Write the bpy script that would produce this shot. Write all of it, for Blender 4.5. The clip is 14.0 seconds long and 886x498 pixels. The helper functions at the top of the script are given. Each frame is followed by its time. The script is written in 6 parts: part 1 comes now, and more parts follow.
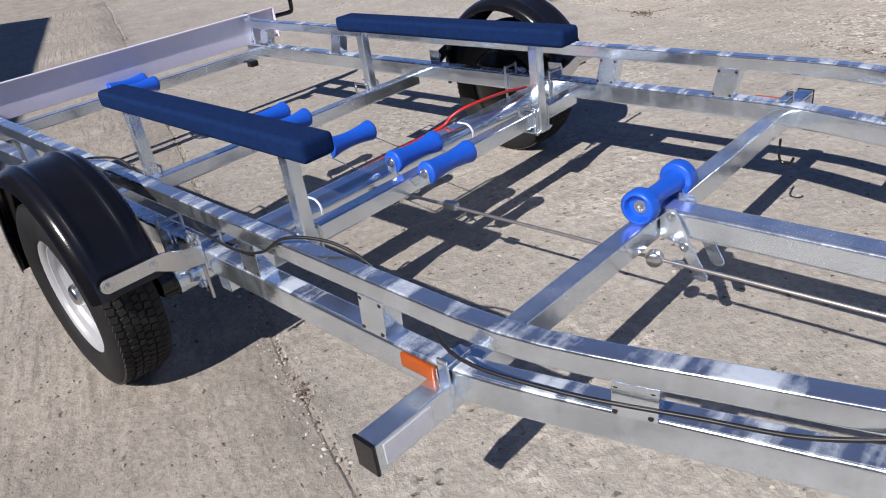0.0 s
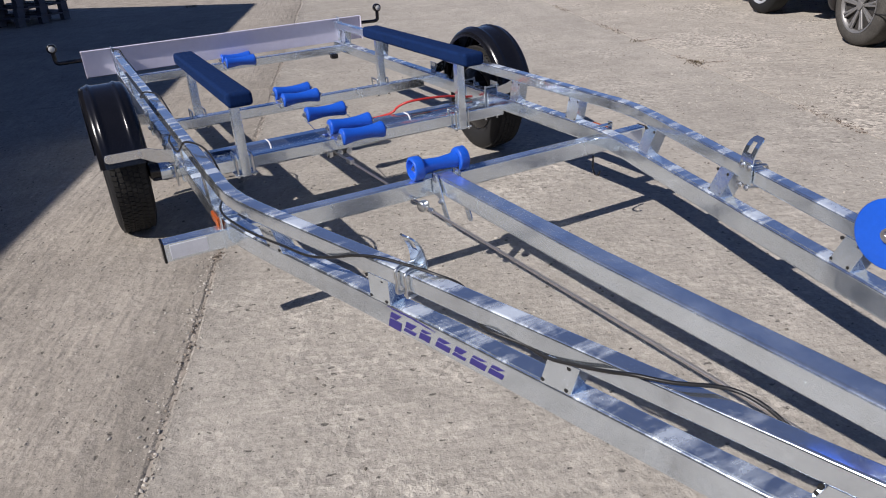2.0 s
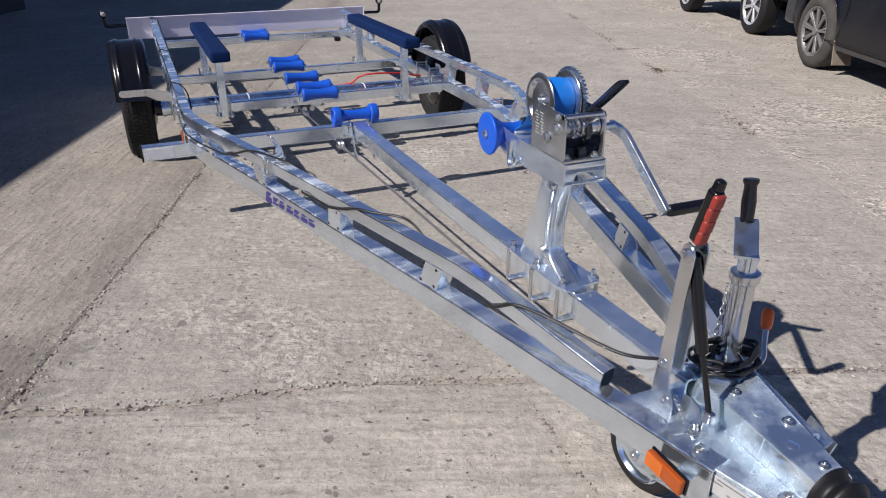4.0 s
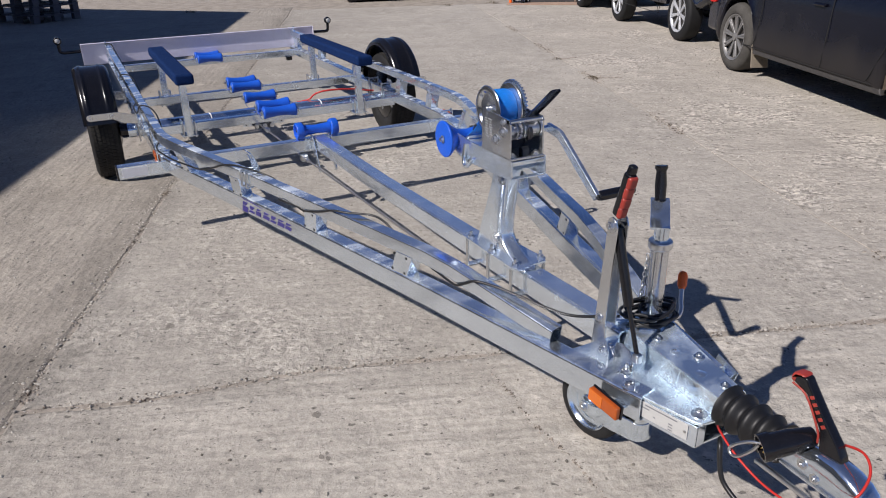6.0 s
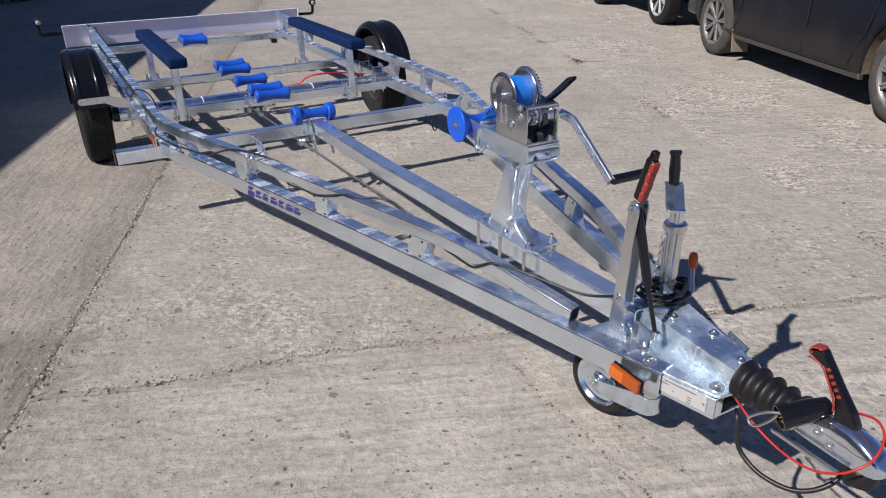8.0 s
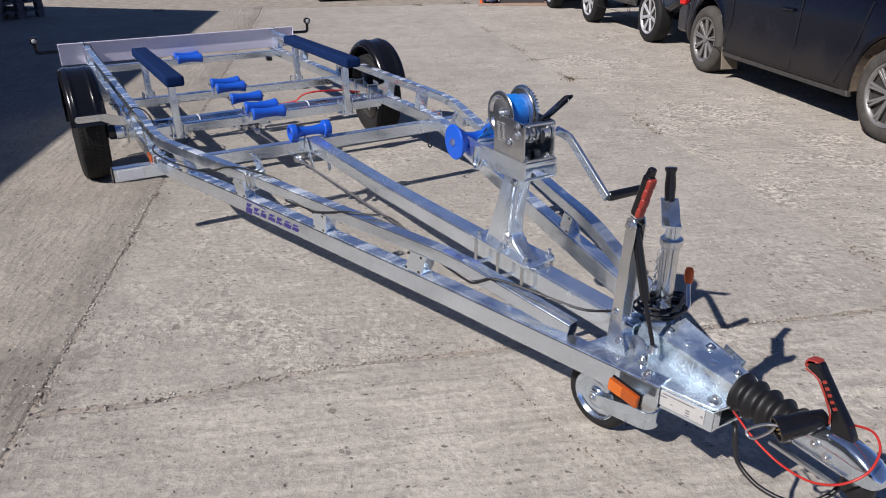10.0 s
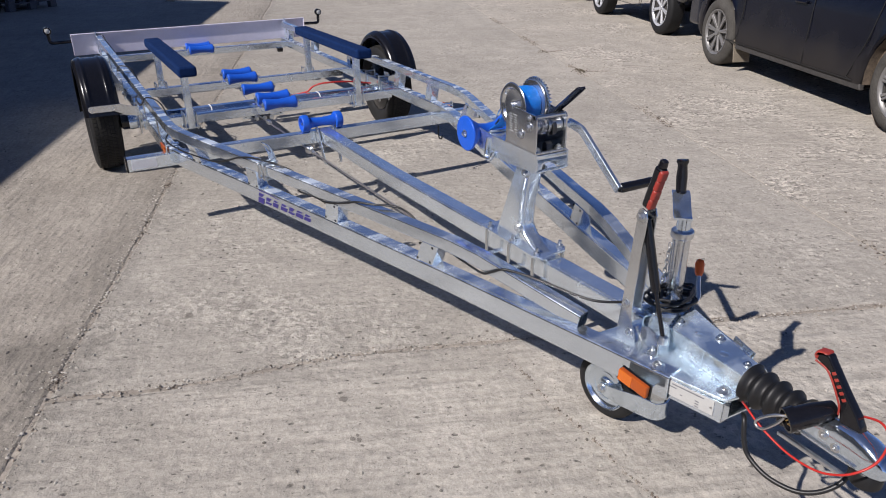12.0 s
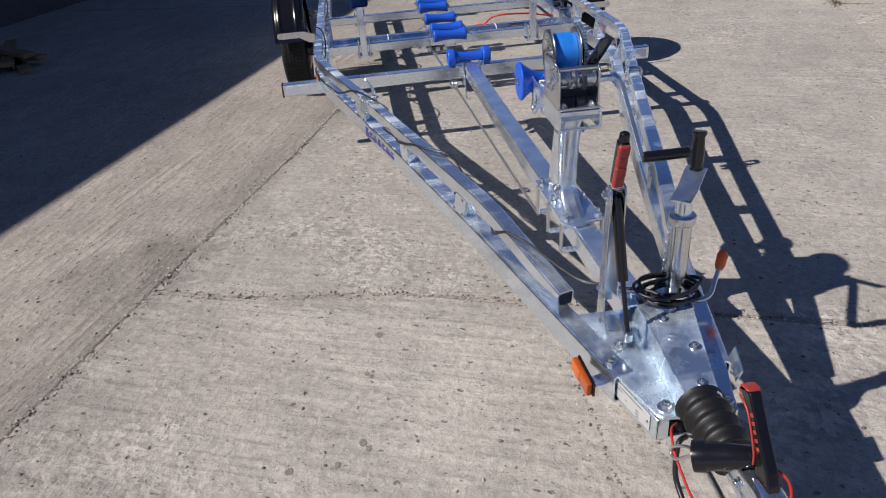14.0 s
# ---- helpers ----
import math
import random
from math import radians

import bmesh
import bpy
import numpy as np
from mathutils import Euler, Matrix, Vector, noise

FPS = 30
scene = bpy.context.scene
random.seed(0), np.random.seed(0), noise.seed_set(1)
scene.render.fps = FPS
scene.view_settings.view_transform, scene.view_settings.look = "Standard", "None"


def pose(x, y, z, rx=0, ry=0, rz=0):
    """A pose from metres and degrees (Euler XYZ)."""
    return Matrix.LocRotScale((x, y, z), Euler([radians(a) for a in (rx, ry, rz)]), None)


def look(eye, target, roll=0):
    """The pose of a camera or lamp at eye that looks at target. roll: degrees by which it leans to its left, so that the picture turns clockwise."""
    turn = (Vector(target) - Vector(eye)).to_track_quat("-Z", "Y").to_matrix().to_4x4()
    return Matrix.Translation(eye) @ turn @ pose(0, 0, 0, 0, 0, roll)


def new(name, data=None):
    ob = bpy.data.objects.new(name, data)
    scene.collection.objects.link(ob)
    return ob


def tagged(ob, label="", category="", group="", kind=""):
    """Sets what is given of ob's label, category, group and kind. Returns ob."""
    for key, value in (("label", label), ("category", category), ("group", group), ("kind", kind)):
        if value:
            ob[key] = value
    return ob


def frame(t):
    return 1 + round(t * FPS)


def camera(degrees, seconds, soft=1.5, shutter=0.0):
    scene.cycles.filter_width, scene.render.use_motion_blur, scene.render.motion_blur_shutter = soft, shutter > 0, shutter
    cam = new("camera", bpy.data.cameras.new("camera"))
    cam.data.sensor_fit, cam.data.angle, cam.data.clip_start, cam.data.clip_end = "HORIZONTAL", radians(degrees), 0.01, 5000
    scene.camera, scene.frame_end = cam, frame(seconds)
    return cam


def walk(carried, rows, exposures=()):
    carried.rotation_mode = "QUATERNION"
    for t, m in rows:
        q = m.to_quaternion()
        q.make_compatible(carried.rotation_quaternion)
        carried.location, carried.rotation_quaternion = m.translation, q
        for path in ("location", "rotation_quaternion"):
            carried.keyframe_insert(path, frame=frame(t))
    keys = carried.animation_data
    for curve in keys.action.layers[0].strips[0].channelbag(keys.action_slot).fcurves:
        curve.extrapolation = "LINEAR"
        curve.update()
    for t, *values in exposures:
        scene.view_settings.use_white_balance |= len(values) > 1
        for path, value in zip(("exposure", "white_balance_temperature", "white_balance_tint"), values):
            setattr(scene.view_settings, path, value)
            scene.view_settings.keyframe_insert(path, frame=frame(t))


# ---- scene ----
cam = camera(64.0, 14.0, 1.0)
EXPOSURES = [(0.0, 0.25, 6540, 14), (1.0, 0.13, 6540, 14), (2.0, 0.09, 6540, 14), (7.0, 0.06, 6540, 14), (14.0, 0.07, 6540, 14)]
PATH = [
    (0, (0.809, -1.471, 1.218), (-0.503, -0.306, 0.257), -8.6),
    (0.3, (1.086, -1.429, 1.229), (-0.272, -0.351, 0.233), -6.7),
    (0.5, (1.268, -1.389, 1.24), (-0.156, -0.348, 0.296), -9.0),
    (0.7, (1.411, -1.342, 1.249), (-0.042, -0.334, 0.314), -8.3),
    (1, (1.632, -1.262, 1.261), (0.185, -0.291, 0.279), -5.1),
    (1.2, (1.753, -1.213, 1.276), (0.247, -0.281, 0.346), -5.6),
    (1.5, (1.955, -1.17, 1.273), (0.373, -0.372, 0.345), -5.1),
    (1.7, (2.069, -1.132, 1.28), (0.448, -0.401, 0.363), -5.5),
    (2, (2.229, -1.112, 1.275), (0.61, -0.32, 0.406), -3.8),
    (2.2, (2.328, -1.103, 1.265), (0.753, -0.271, 0.355), -3.2),
    (2.5, (2.499, -1.08, 1.29), (0.926, -0.231, 0.393), -2.7),
    (2.7, (2.631, -1.046, 1.282), (1.01, -0.262, 0.411), -1.1),
    (3, (2.801, -0.972, 1.304), (1.166, -0.231, 0.424), -1.3),
    (3.2, (2.909, -0.957, 1.309), (1.252, -0.213, 0.472), -1.6),
    (3.5, (3.093, -0.975, 1.311), (1.431, -0.287, 0.437), -2.5),
    (3.6, (3.149, -0.98, 1.313), (1.503, -0.279, 0.418), -0.2),
    (3.8, (3.242, -0.927, 1.324), (1.572, -0.253, 0.456), -1.5),
    (4, (3.344, -0.886, 1.328), (1.666, -0.218, 0.468), -0.1),
    (4.2, (3.429, -0.864, 1.341), (1.747, -0.201, 0.487), 1.4),
    (6.3, (3.591, -1.083, 1.4), (1.964, -0.268, 0.57), -1.1),
    (6.5, (3.58, -1.111, 1.404), (1.977, -0.268, 0.555), 0.1),
    (7, (3.559, -1.134, 1.404), (1.989, -0.258, 0.529), 0.4),
    (7.5, (3.573, -1.168, 1.419), (1.988, -0.309, 0.553), -0.7),
    (7.7, (3.575, -1.166, 1.418), (1.991, -0.317, 0.541), -0.6),
    (10, (3.584, -1.193, 1.428), (1.994, -0.314, 0.593), -0.5),
    (10.5, (3.586, -1.194, 1.429), (1.982, -0.333, 0.601), -0.7),
    (11, (3.591, -1.197, 1.43), (1.984, -0.341, 0.601), -1.0),
    (11.5, (3.593, -1.201, 1.428), (1.996, -0.345, 0.582), -0.5),
    (12, (3.594, -1.21, 1.43), (2.0, -0.355, 0.575), -0.4),
    (12.5, (3.605, -1.163, 1.431), (1.993, -0.362, 0.56), -1.7),
    (12.7, (3.642, -1.092, 1.431), (2.002, -0.356, 0.555), -3.2),
    (13, (3.723, -0.972, 1.438), (2.078, -0.286, 0.53), -1.2),
    (13.2, (3.742, -0.893, 1.454), (2.071, -0.309, 0.522), -1.8),
    (13.5, (3.718, -0.744, 1.424), (1.988, -0.316, 0.516), -2.9),
    (13.7, (3.719, -0.662, 1.451), (2.028, -0.32, 0.438), -3.6),
    (14, (3.733, -0.516, 1.441), (2.007, -0.387, 0.438), -4.6),
]
walk(cam, [(t, look(eye, target, roll)) for t, eye, target, roll in PATH], EXPOSURES)

# ---- world, sun, exposure ----
SUN_WAY = Vector((-0.20, 1.09, -1.0)).normalized()
world = bpy.data.worlds.new("sky")
scene.world = world
world.use_nodes = True
wn = world.node_tree
sky = wn.nodes.new("ShaderNodeTexSky")
sky.sky_type = "NISHITA"
sky.sun_disc = False
sky.sun_elevation = math.asin(-SUN_WAY.z)
sky.sun_rotation = math.atan2(-SUN_WAY.x, -SUN_WAY.y)
sky.air_density, sky.dust_density, sky.ozone_density = 0.6, 0.0, 5.0
wn.nodes["Background"].inputs["Strength"].default_value = 0.077
cast = wn.nodes.new("ShaderNodeVectorMath")
cast.operation = "MULTIPLY"
cast.inputs[1].default_value = (1.04, 0.98, 1.08)
wn.links.new(sky.outputs[0], cast.inputs[0])
wn.links.new(cast.outputs[0], wn.nodes["Background"].inputs["Color"])
sun = new("sun", bpy.data.lights.new("sun", "SUN"))
sun.data.energy, sun.data.angle, sun.data.color = 5.0, radians(0.55), (1.0, 0.965, 0.915)
sun.matrix_world = look((0, 0, 12), Vector((0, 0, 12)) + SUN_WAY)

# ---- materials ----
def material(name, colour, rough=0.5, metal=0.0, vary=0.15, scale=8.0, bump=0.0, bump_scale=80.0, spec=0.5, rough_vary=0.0, coat=0.0):
    """A node material: colour varied at a coarse and a fine scale, with fine relief."""
    m = bpy.data.materials.new(name)
    m.use_nodes = True
    nt = m.node_tree
    b = nt.nodes["Principled BSDF"]
    tc = nt.nodes.new("ShaderNodeTexCoord")
    n1, n2 = nt.nodes.new("ShaderNodeTexNoise"), nt.nodes.new("ShaderNodeTexNoise")
    n1.inputs["Scale"].default_value, n1.inputs["Detail"].default_value = scale, 5
    n2.inputs["Scale"].default_value, n2.inputs["Detail"].default_value = scale * 9, 3
    for n in (n1, n2):
        nt.links.new(tc.outputs["Object"], n.inputs["Vector"])
    mix = nt.nodes.new("ShaderNodeMath")
    mix.operation = "ADD"
    nt.links.new(n1.outputs["Fac"], mix.inputs[0])
    nt.links.new(n2.outputs["Fac"], mix.inputs[1])
    ramp = nt.nodes.new("ShaderNodeMapRange")
    ramp.inputs["From Min"].default_value, ramp.inputs["From Max"].default_value = 0.6, 1.4
    ramp.inputs["To Min"].default_value, ramp.inputs["To Max"].default_value = 1 - vary, 1 + vary
    nt.links.new(mix.outputs[0], ramp.inputs["Value"])
    col = nt.nodes.new("ShaderNodeVectorMath")
    col.operation = "SCALE"
    col.inputs[0].default_value = colour
    nt.links.new(ramp.outputs[0], col.inputs["Scale"])
    nt.links.new(col.outputs[0], b.inputs["Base Color"])
    b.inputs["Metallic"].default_value = metal
    b.inputs["Roughness"].default_value = rough
    b.inputs["Specular IOR Level"].default_value = spec
    b.inputs["Coat Weight"].default_value = coat
    b.inputs["Coat Roughness"].default_value = 0.05
    if rough_vary:
        rr = nt.nodes.new("ShaderNodeMapRange")
        rr.inputs["From Min"].default_value, rr.inputs["From Max"].default_value = 0.3, 0.7
        rr.inputs["To Min"].default_value, rr.inputs["To Max"].default_value = rough - rough_vary, rough + rough_vary
        nt.links.new(n1.outputs["Fac"], rr.inputs["Value"])
        nt.links.new(rr.outputs[0], b.inputs["Roughness"])
    if bump:
        n3, bp = nt.nodes.new("ShaderNodeTexNoise"), nt.nodes.new("ShaderNodeBump")
        n3.inputs["Scale"].default_value, n3.inputs["Detail"].default_value = bump_scale, 4
        nt.links.new(tc.outputs["Object"], n3.inputs["Vector"])
        bp.inputs["Strength"].default_value, bp.inputs["Distance"].default_value = bump, 0.002
        nt.links.new(n3.outputs["Fac"], bp.inputs["Height"])
        nt.links.new(bp.outputs[0], b.inputs["Normal"])
    return m


def galvanised(name, base=0.80, rough=0.20, frosted=0.35, metal=0.95, frost_metal=0.88, blue=1.05, runs=0.0, dull=0.5, spread=0.25):
    """Hot-dip galvanised steel: bright wavy zinc with duller frosted areas, fine spangle and drain runs.
    rough, metal and frosted, frost_metal: the two skins; dull: how much is frosted; runs: slanting frosted bands; spread: softness of the patches' edges."""
    m = bpy.data.materials.new(name)
    m.use_nodes = True
    nt = m.node_tree
    N, L = nt.nodes.new, nt.links.new
    b = nt.nodes["Principled BSDF"]
    tc = N("ShaderNodeTexCoord")

    def noise_(scale, detail, vec=None, rough_=0.55):
        n = N("ShaderNodeTexNoise")
        n.inputs["Scale"].default_value, n.inputs["Detail"].default_value, n.inputs["Roughness"].default_value = scale, detail, rough_
        L(vec or tc.outputs["Object"], n.inputs["Vector"])
        return n.outputs["Fac"]

    def remap(x, a, b_, c, d):
        r = N("ShaderNodeMapRange")
        for k, val in zip(("From Min", "From Max", "To Min", "To Max"), (a, b_, c, d)):
            r.inputs[k].default_value = val
        L(x, r.inputs["Value"])
        return r.outputs[0]

    def op(kind, x, y):
        r = N("ShaderNodeMath")
        r.operation = kind
        L(x, r.inputs[0])
        L(y, r.inputs[1])
        return r.outputs[0]

    vor = N("ShaderNodeTexVoronoi")
    vor.inputs["Scale"].default_value = 110
    L(tc.outputs["Object"], vor.inputs["Vector"])
    sep = N("ShaderNodeSeparateColor")
    L(vor.outputs["Color"], sep.inputs[0])
    cloud, fleck = noise_(7, 6, None, 0.62), noise_(95, 4, None, 0.7)
    slant = N("ShaderNodeMapping")
    slant.inputs["Rotation"].default_value = (0, 0, radians(38))
    slant.inputs["Scale"].default_value = (15, 2.2, 3)
    L(tc.outputs["Object"], slant.inputs["Vector"])
    run = noise_(1.0, 4, slant.outputs[0], 0.6)
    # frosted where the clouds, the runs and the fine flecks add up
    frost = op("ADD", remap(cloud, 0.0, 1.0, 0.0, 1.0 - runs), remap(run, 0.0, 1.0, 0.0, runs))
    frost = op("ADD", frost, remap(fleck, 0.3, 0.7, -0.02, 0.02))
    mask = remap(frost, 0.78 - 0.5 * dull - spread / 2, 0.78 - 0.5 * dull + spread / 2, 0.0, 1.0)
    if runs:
        # the frosted patches are full on upward faces and faint on the sides
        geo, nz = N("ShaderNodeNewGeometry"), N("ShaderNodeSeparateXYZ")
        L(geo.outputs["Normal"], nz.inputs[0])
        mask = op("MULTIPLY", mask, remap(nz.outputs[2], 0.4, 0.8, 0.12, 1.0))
        # and they weaken towards the nose
        px = N("ShaderNodeSeparateXYZ")
        L(tc.outputs["Object"], px.inputs[0])
        mask = op("MULTIPLY", mask, remap(px.outputs[0], 1.2, 2.0, 1.0, 0.3))
    f = op("MULTIPLY", remap(sep.outputs[0], 0, 1, 0.97, 1.03), remap(cloud, 0.3, 0.7, 0.96, 1.03))
    f = op("MULTIPLY", f, remap(fleck, 0.3, 0.7, 0.98, 1.02))
    col = N("ShaderNodeVectorMath")
    col.operation = "SCALE"
    col.inputs[0].default_value = (base * (1.93 - 0.93 * blue), base, base * blue)
    L(f, col.inputs["Scale"])
    L(col.outputs[0], b.inputs["Base Color"])
    L(op("ADD", remap(mask, 0, 1, rough, frosted), remap(sep.outputs[1], 0, 1, -0.03, 0.03)), b.inputs["Roughness"])
    L(remap(mask, 0, 1, metal, frost_metal), b.inputs["Metallic"])
    bp = N("ShaderNodeBump")
    bp.inputs["Strength"].default_value, bp.inputs["Distance"].default_value = 0.32, 0.0035
    L(op("ADD", noise_(11, 2), op("ADD", remap(noise_(28, 2), 0, 1, 0, 0.16), remap(noise_(75, 2), 0, 1, 0, 0.05))), bp.inputs["Height"])
    L(bp.outputs[0], b.inputs["Normal"])
    return m


GALV = galvanised("galvanised_steel", 0.87, 0.16, 0.26, 0.94, 0.88, 1.10)
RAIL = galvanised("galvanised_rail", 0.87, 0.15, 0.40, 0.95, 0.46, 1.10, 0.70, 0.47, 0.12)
ZINC = galvanised("bright_zinc_plate", 0.82, 0.12, 0.22, 0.97, 0.93, 1.12)
FROST = galvanised("frosted_zinc_pressing", 0.94, 0.13, 0.30, 0.94, 0.66, 1.15, 0.0, 0.47, 0.20)
WZINC = galvanised("dull_winch_zinc", 0.66, 0.15, 0.25, 0.96, 0.92, 1.03)
DARKSTEEL = material("dark_bare_steel", (0.09, 0.09, 0.095), 0.42, 0.8, 0.2, 30)
# lever steel with its dark blue sky reflection put into the colour
BLADE = material("sky_toned_lever", (0.10, 0.11, 0.145), 0.24, 0.9, 0.25, 30)
RODSTEEL = material("bare_rod_steel", (0.56, 0.52, 0.49), 0.32, 0.9, 0.2, 30)
BOLT = material("zinc_bolt", (0.68, 0.69, 0.7), 0.28, 1.0, 0.1, 60)
BLUE = material("blue_roller_rubber", (0.009, 0.095, 0.56), 0.40, 0, 0.1, 14, 0.15, 120)
CARPET = material("navy_bunk_carpet", (0.006, 0.022, 0.085), 0.95, 0, 0.35, 60, 0.9, 700, 0.1)
RUBBER = material("black_tyre_rubber", (0.013, 0.013, 0.014), 0.7, 0, 0.3, 12, 0.3, 150, 0.3)
PLASTIC = material("black_moulded_plastic", (0.007, 0.007, 0.009), 0.20, 0, 0.2, 20, 0.12, 300)
GAITER = material("black_gaiter_rubber", (0.007, 0.007, 0.008), 0.52, 0, 0.2, 20, 0.2, 90)
RIM = material("silver_painted_rim", (0.50, 0.51, 0.53), 0.38, 0.35, 0.06, 9)
ORANGE = material("amber_marker_lens", (0.36, 0.07, 0.008), 0.22, 0, 0.12, 40, 0.4, 260, 0.6)
AMBER = material("bright_amber_reflector", (0.58, 0.13, 0.012), 0.25, 0, 0.12, 40, 0.5, 400, 0.6)
STAMP = material("pale_stamped_print", (0.42, 0.43, 0.44), 0.5, 0.3, 0.1, 60)
TIPORANGE = material("orange_knob_plastic", (0.85, 0.14, 0.02), 0.35, 0, 0.08, 30)
RED = material("red_grip_plastic", (0.30, 0.036, 0.026), 0.42, 0, 0.1, 30)
REDCABLE = material("red_breakaway_cable", (0.46, 0.026, 0.02), 0.35, 0, 0.08, 30)
CABLE = material("black_cable_sheath", (0.012, 0.012, 0.013), 0.42, 0, 0.2, 30)
WHITEBOARD = material("white_filmed_board", (0.66, 0.63, 0.74), 0.3, 0, 0.05, 3, 0.25, 14)
WHITE = material("white_sticker", (0.72, 0.73, 0.76), 0.35, 0, 0.08, 40)
PLATE = material("satin_data_plate", (0.46, 0.46, 0.45), 0.4, 0, 0.08, 40)
INK = material("grey_print", (0.16, 0.16, 0.18), 0.5, 0, 0.1, 40)
DECAL = material("violet_blue_decal", (0.030, 0.024, 0.16), 0.35, 0, 0.1, 40)
# near black that stands in for the shade inside holes and recesses
RECESSBLACK = material("recess_shade_black", (0.01, 0.01, 0.01), 0.9, 0, 0.1, 10)
STRAP = material("blue_winch_strap", (0.004, 0.20, 0.72), 0.42, 0, 0.18, 60, 0.8, 500)
TREAD = material("worn_tread_rubber", (0.03, 0.029, 0.027), 0.85, 0, 0.35, 25, 0.4, 200, 0.2)
CARPAINT = material("black_car_paint", (0.004, 0.0046, 0.010), 0.22, 0, 0.4, 3, 0, 80, 0.22, 0, 0.06)
CARPAINT2 = material("dark_blue_car_paint", (0.008, 0.010, 0.018), 0.2, 0, 0.15, 3, 0, 80, 0.5, 0, 0.6)


def road_dust(m, colour, low, high):
    """Grey dust thrown up on a car's flanks, thickest near the ground, with a ragged top."""
    nt = m.node_tree
    b = nt.nodes["Principled BSDF"]
    clean = b.inputs["Base Color"].links[0].from_socket
    tc, sep, n = nt.nodes.new("ShaderNodeTexCoord"), nt.nodes.new("ShaderNodeSeparateXYZ"), nt.nodes.new("ShaderNodeTexNoise")
    n.inputs["Scale"].default_value, n.inputs["Detail"].default_value = 4, 6
    nt.links.new(tc.outputs["Object"], sep.inputs[0])
    nt.links.new(tc.outputs["Object"], n.inputs["Vector"])
    add = nt.nodes.new("ShaderNodeMath")
    add.operation = "MULTIPLY_ADD"
    add.inputs[1].default_value = 0.5
    nt.links.new(n.outputs["Fac"], add.inputs[0])
    nt.links.new(sep.outputs[2], add.inputs[2])
    fac = nt.nodes.new("ShaderNodeMapRange")
    fac.inputs["From Min"].default_value, fac.inputs["From Max"].default_value = low + 0.25, high + 0.25
    fac.inputs["To Min"].default_value, fac.inputs["To Max"].default_value = 0.95, 0.0
    nt.links.new(add.outputs[0], fac.inputs["Value"])
    mix = nt.nodes.new("ShaderNodeMix")
    mix.data_type = "RGBA"
    mix.inputs[7].default_value = (*colour, 1)
    nt.links.new(fac.outputs[0], mix.inputs[0])
    nt.links.new(clean, mix.inputs[6])
    nt.links.new(mix.outputs[2], b.inputs["Base Color"])
    rough = nt.nodes.new("ShaderNodeMapRange")
    rough.inputs["To Min"].default_value, rough.inputs["To Max"].default_value = b.inputs["Roughness"].default_value, 0.6
    nt.links.new(fac.outputs[0], rough.inputs["Value"])
    nt.links.new(rough.outputs[0], b.inputs["Roughness"])


road_dust(CARPAINT, (0.026, 0.023, 0.022), 0.20, 0.62)
CARTRIM = material("dusty_black_sill", (0.045, 0.042, 0.04), 0.6, 0, 0.4, 12, 0.2, 90)
ALLOY = material("dull_alloy_wheel", (0.24, 0.235, 0.23), 0.45, 0.5, 0.2, 20)
DUSTTYRE = material("dusty_tyre", (0.07, 0.066, 0.06), 0.85, 0, 0.4, 10, 0.3, 150, 0.2)
MUD = material("dried_mud", (0.115, 0.088, 0.064), 0.95, 0, 0.7, 22, 1.0, 40)
GLASS = material("dark_car_glass", (0.01, 0.012, 0.014), 0.05, 0, 0.05, 3)
TAILRED = material("red_tail_lens", (0.6, 0.015, 0.012), 0.15, 0, 0.1, 20)
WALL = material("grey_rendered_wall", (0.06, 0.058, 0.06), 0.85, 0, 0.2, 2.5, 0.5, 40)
WOOD = material("weathered_pallet_wood", (0.19, 0.13, 0.075), 0.8, 0, 0.35, 14, 0.5, 60)
GREYPLASTIC = material("grey_pallet_plastic", (0.10, 0.10, 0.115), 0.6, 0, 0.2, 8)
WEED = material("dry_weed", (0.11, 0.085, 0.05), 0.8, 0, 0.4, 30)

# ---- building helpers ----
def mesh_of(bm, material_, smooth=40):
    bmesh.ops.recalc_face_normals(bm, faces=bm.faces)
    me = bpy.data.meshes.new("mesh")
    bm.to_mesh(me)
    bm.free()
    me.materials.append(material_)
    if smooth:
        me.shade_smooth()
        me.set_sharp_from_angle(angle=radians(smooth))
    return me


def part(name, bm, material_, parent, label="", smooth=40):
    """One mesh object under a thing or a part."""
    ob = new(name, mesh_of(bm, material_, smooth and 62))
    ob.parent = parent
    if smooth and len(ob.data.polygons) < 4000:
        w = ob.modifiers.new("flat_faces", "WEIGHTED_NORMAL")
        w.keep_sharp, w.weight = True, 90
    return tagged(ob, label)


def thing(name, at, label, category, group="", kind=""):
    ob = new(name)
    ob.empty_display_size = 0.1
    ob.matrix_world = at
    return tagged(ob, label, category, group, kind)


def merge(bm, verts, faces):
    vs = [bm.verts.new(v) for v in verts]
    for f in faces:
        try:
            bm.faces.new([vs[i] for i in f])
        except ValueError:
            pass
    return vs


def block(bm, size, m=None, bevel=0.0, seg=2):
    """A box of that size with rounded edges, centred at the pose m."""
    t = bmesh.new()
    bmesh.ops.create_cube(t, size=1.0)
    bmesh.ops.scale(t, vec=size, verts=t.verts)
    if bevel:
        bmesh.ops.bevel(t, geom=t.edges[:], offset=bevel, segments=seg, affect="EDGES", profile=0.5)
    return join(bm, t, m)


def join(bm, t, m=None):
    if m is not None:
        bmesh.ops.transform(t, matrix=m, verts=t.verts)
    base = {v: bm.verts.new(v.co) for v in t.verts}
    for f in t.faces:
        bm.faces.new([base[v] for v in f.verts])
    t.free()
    return bm


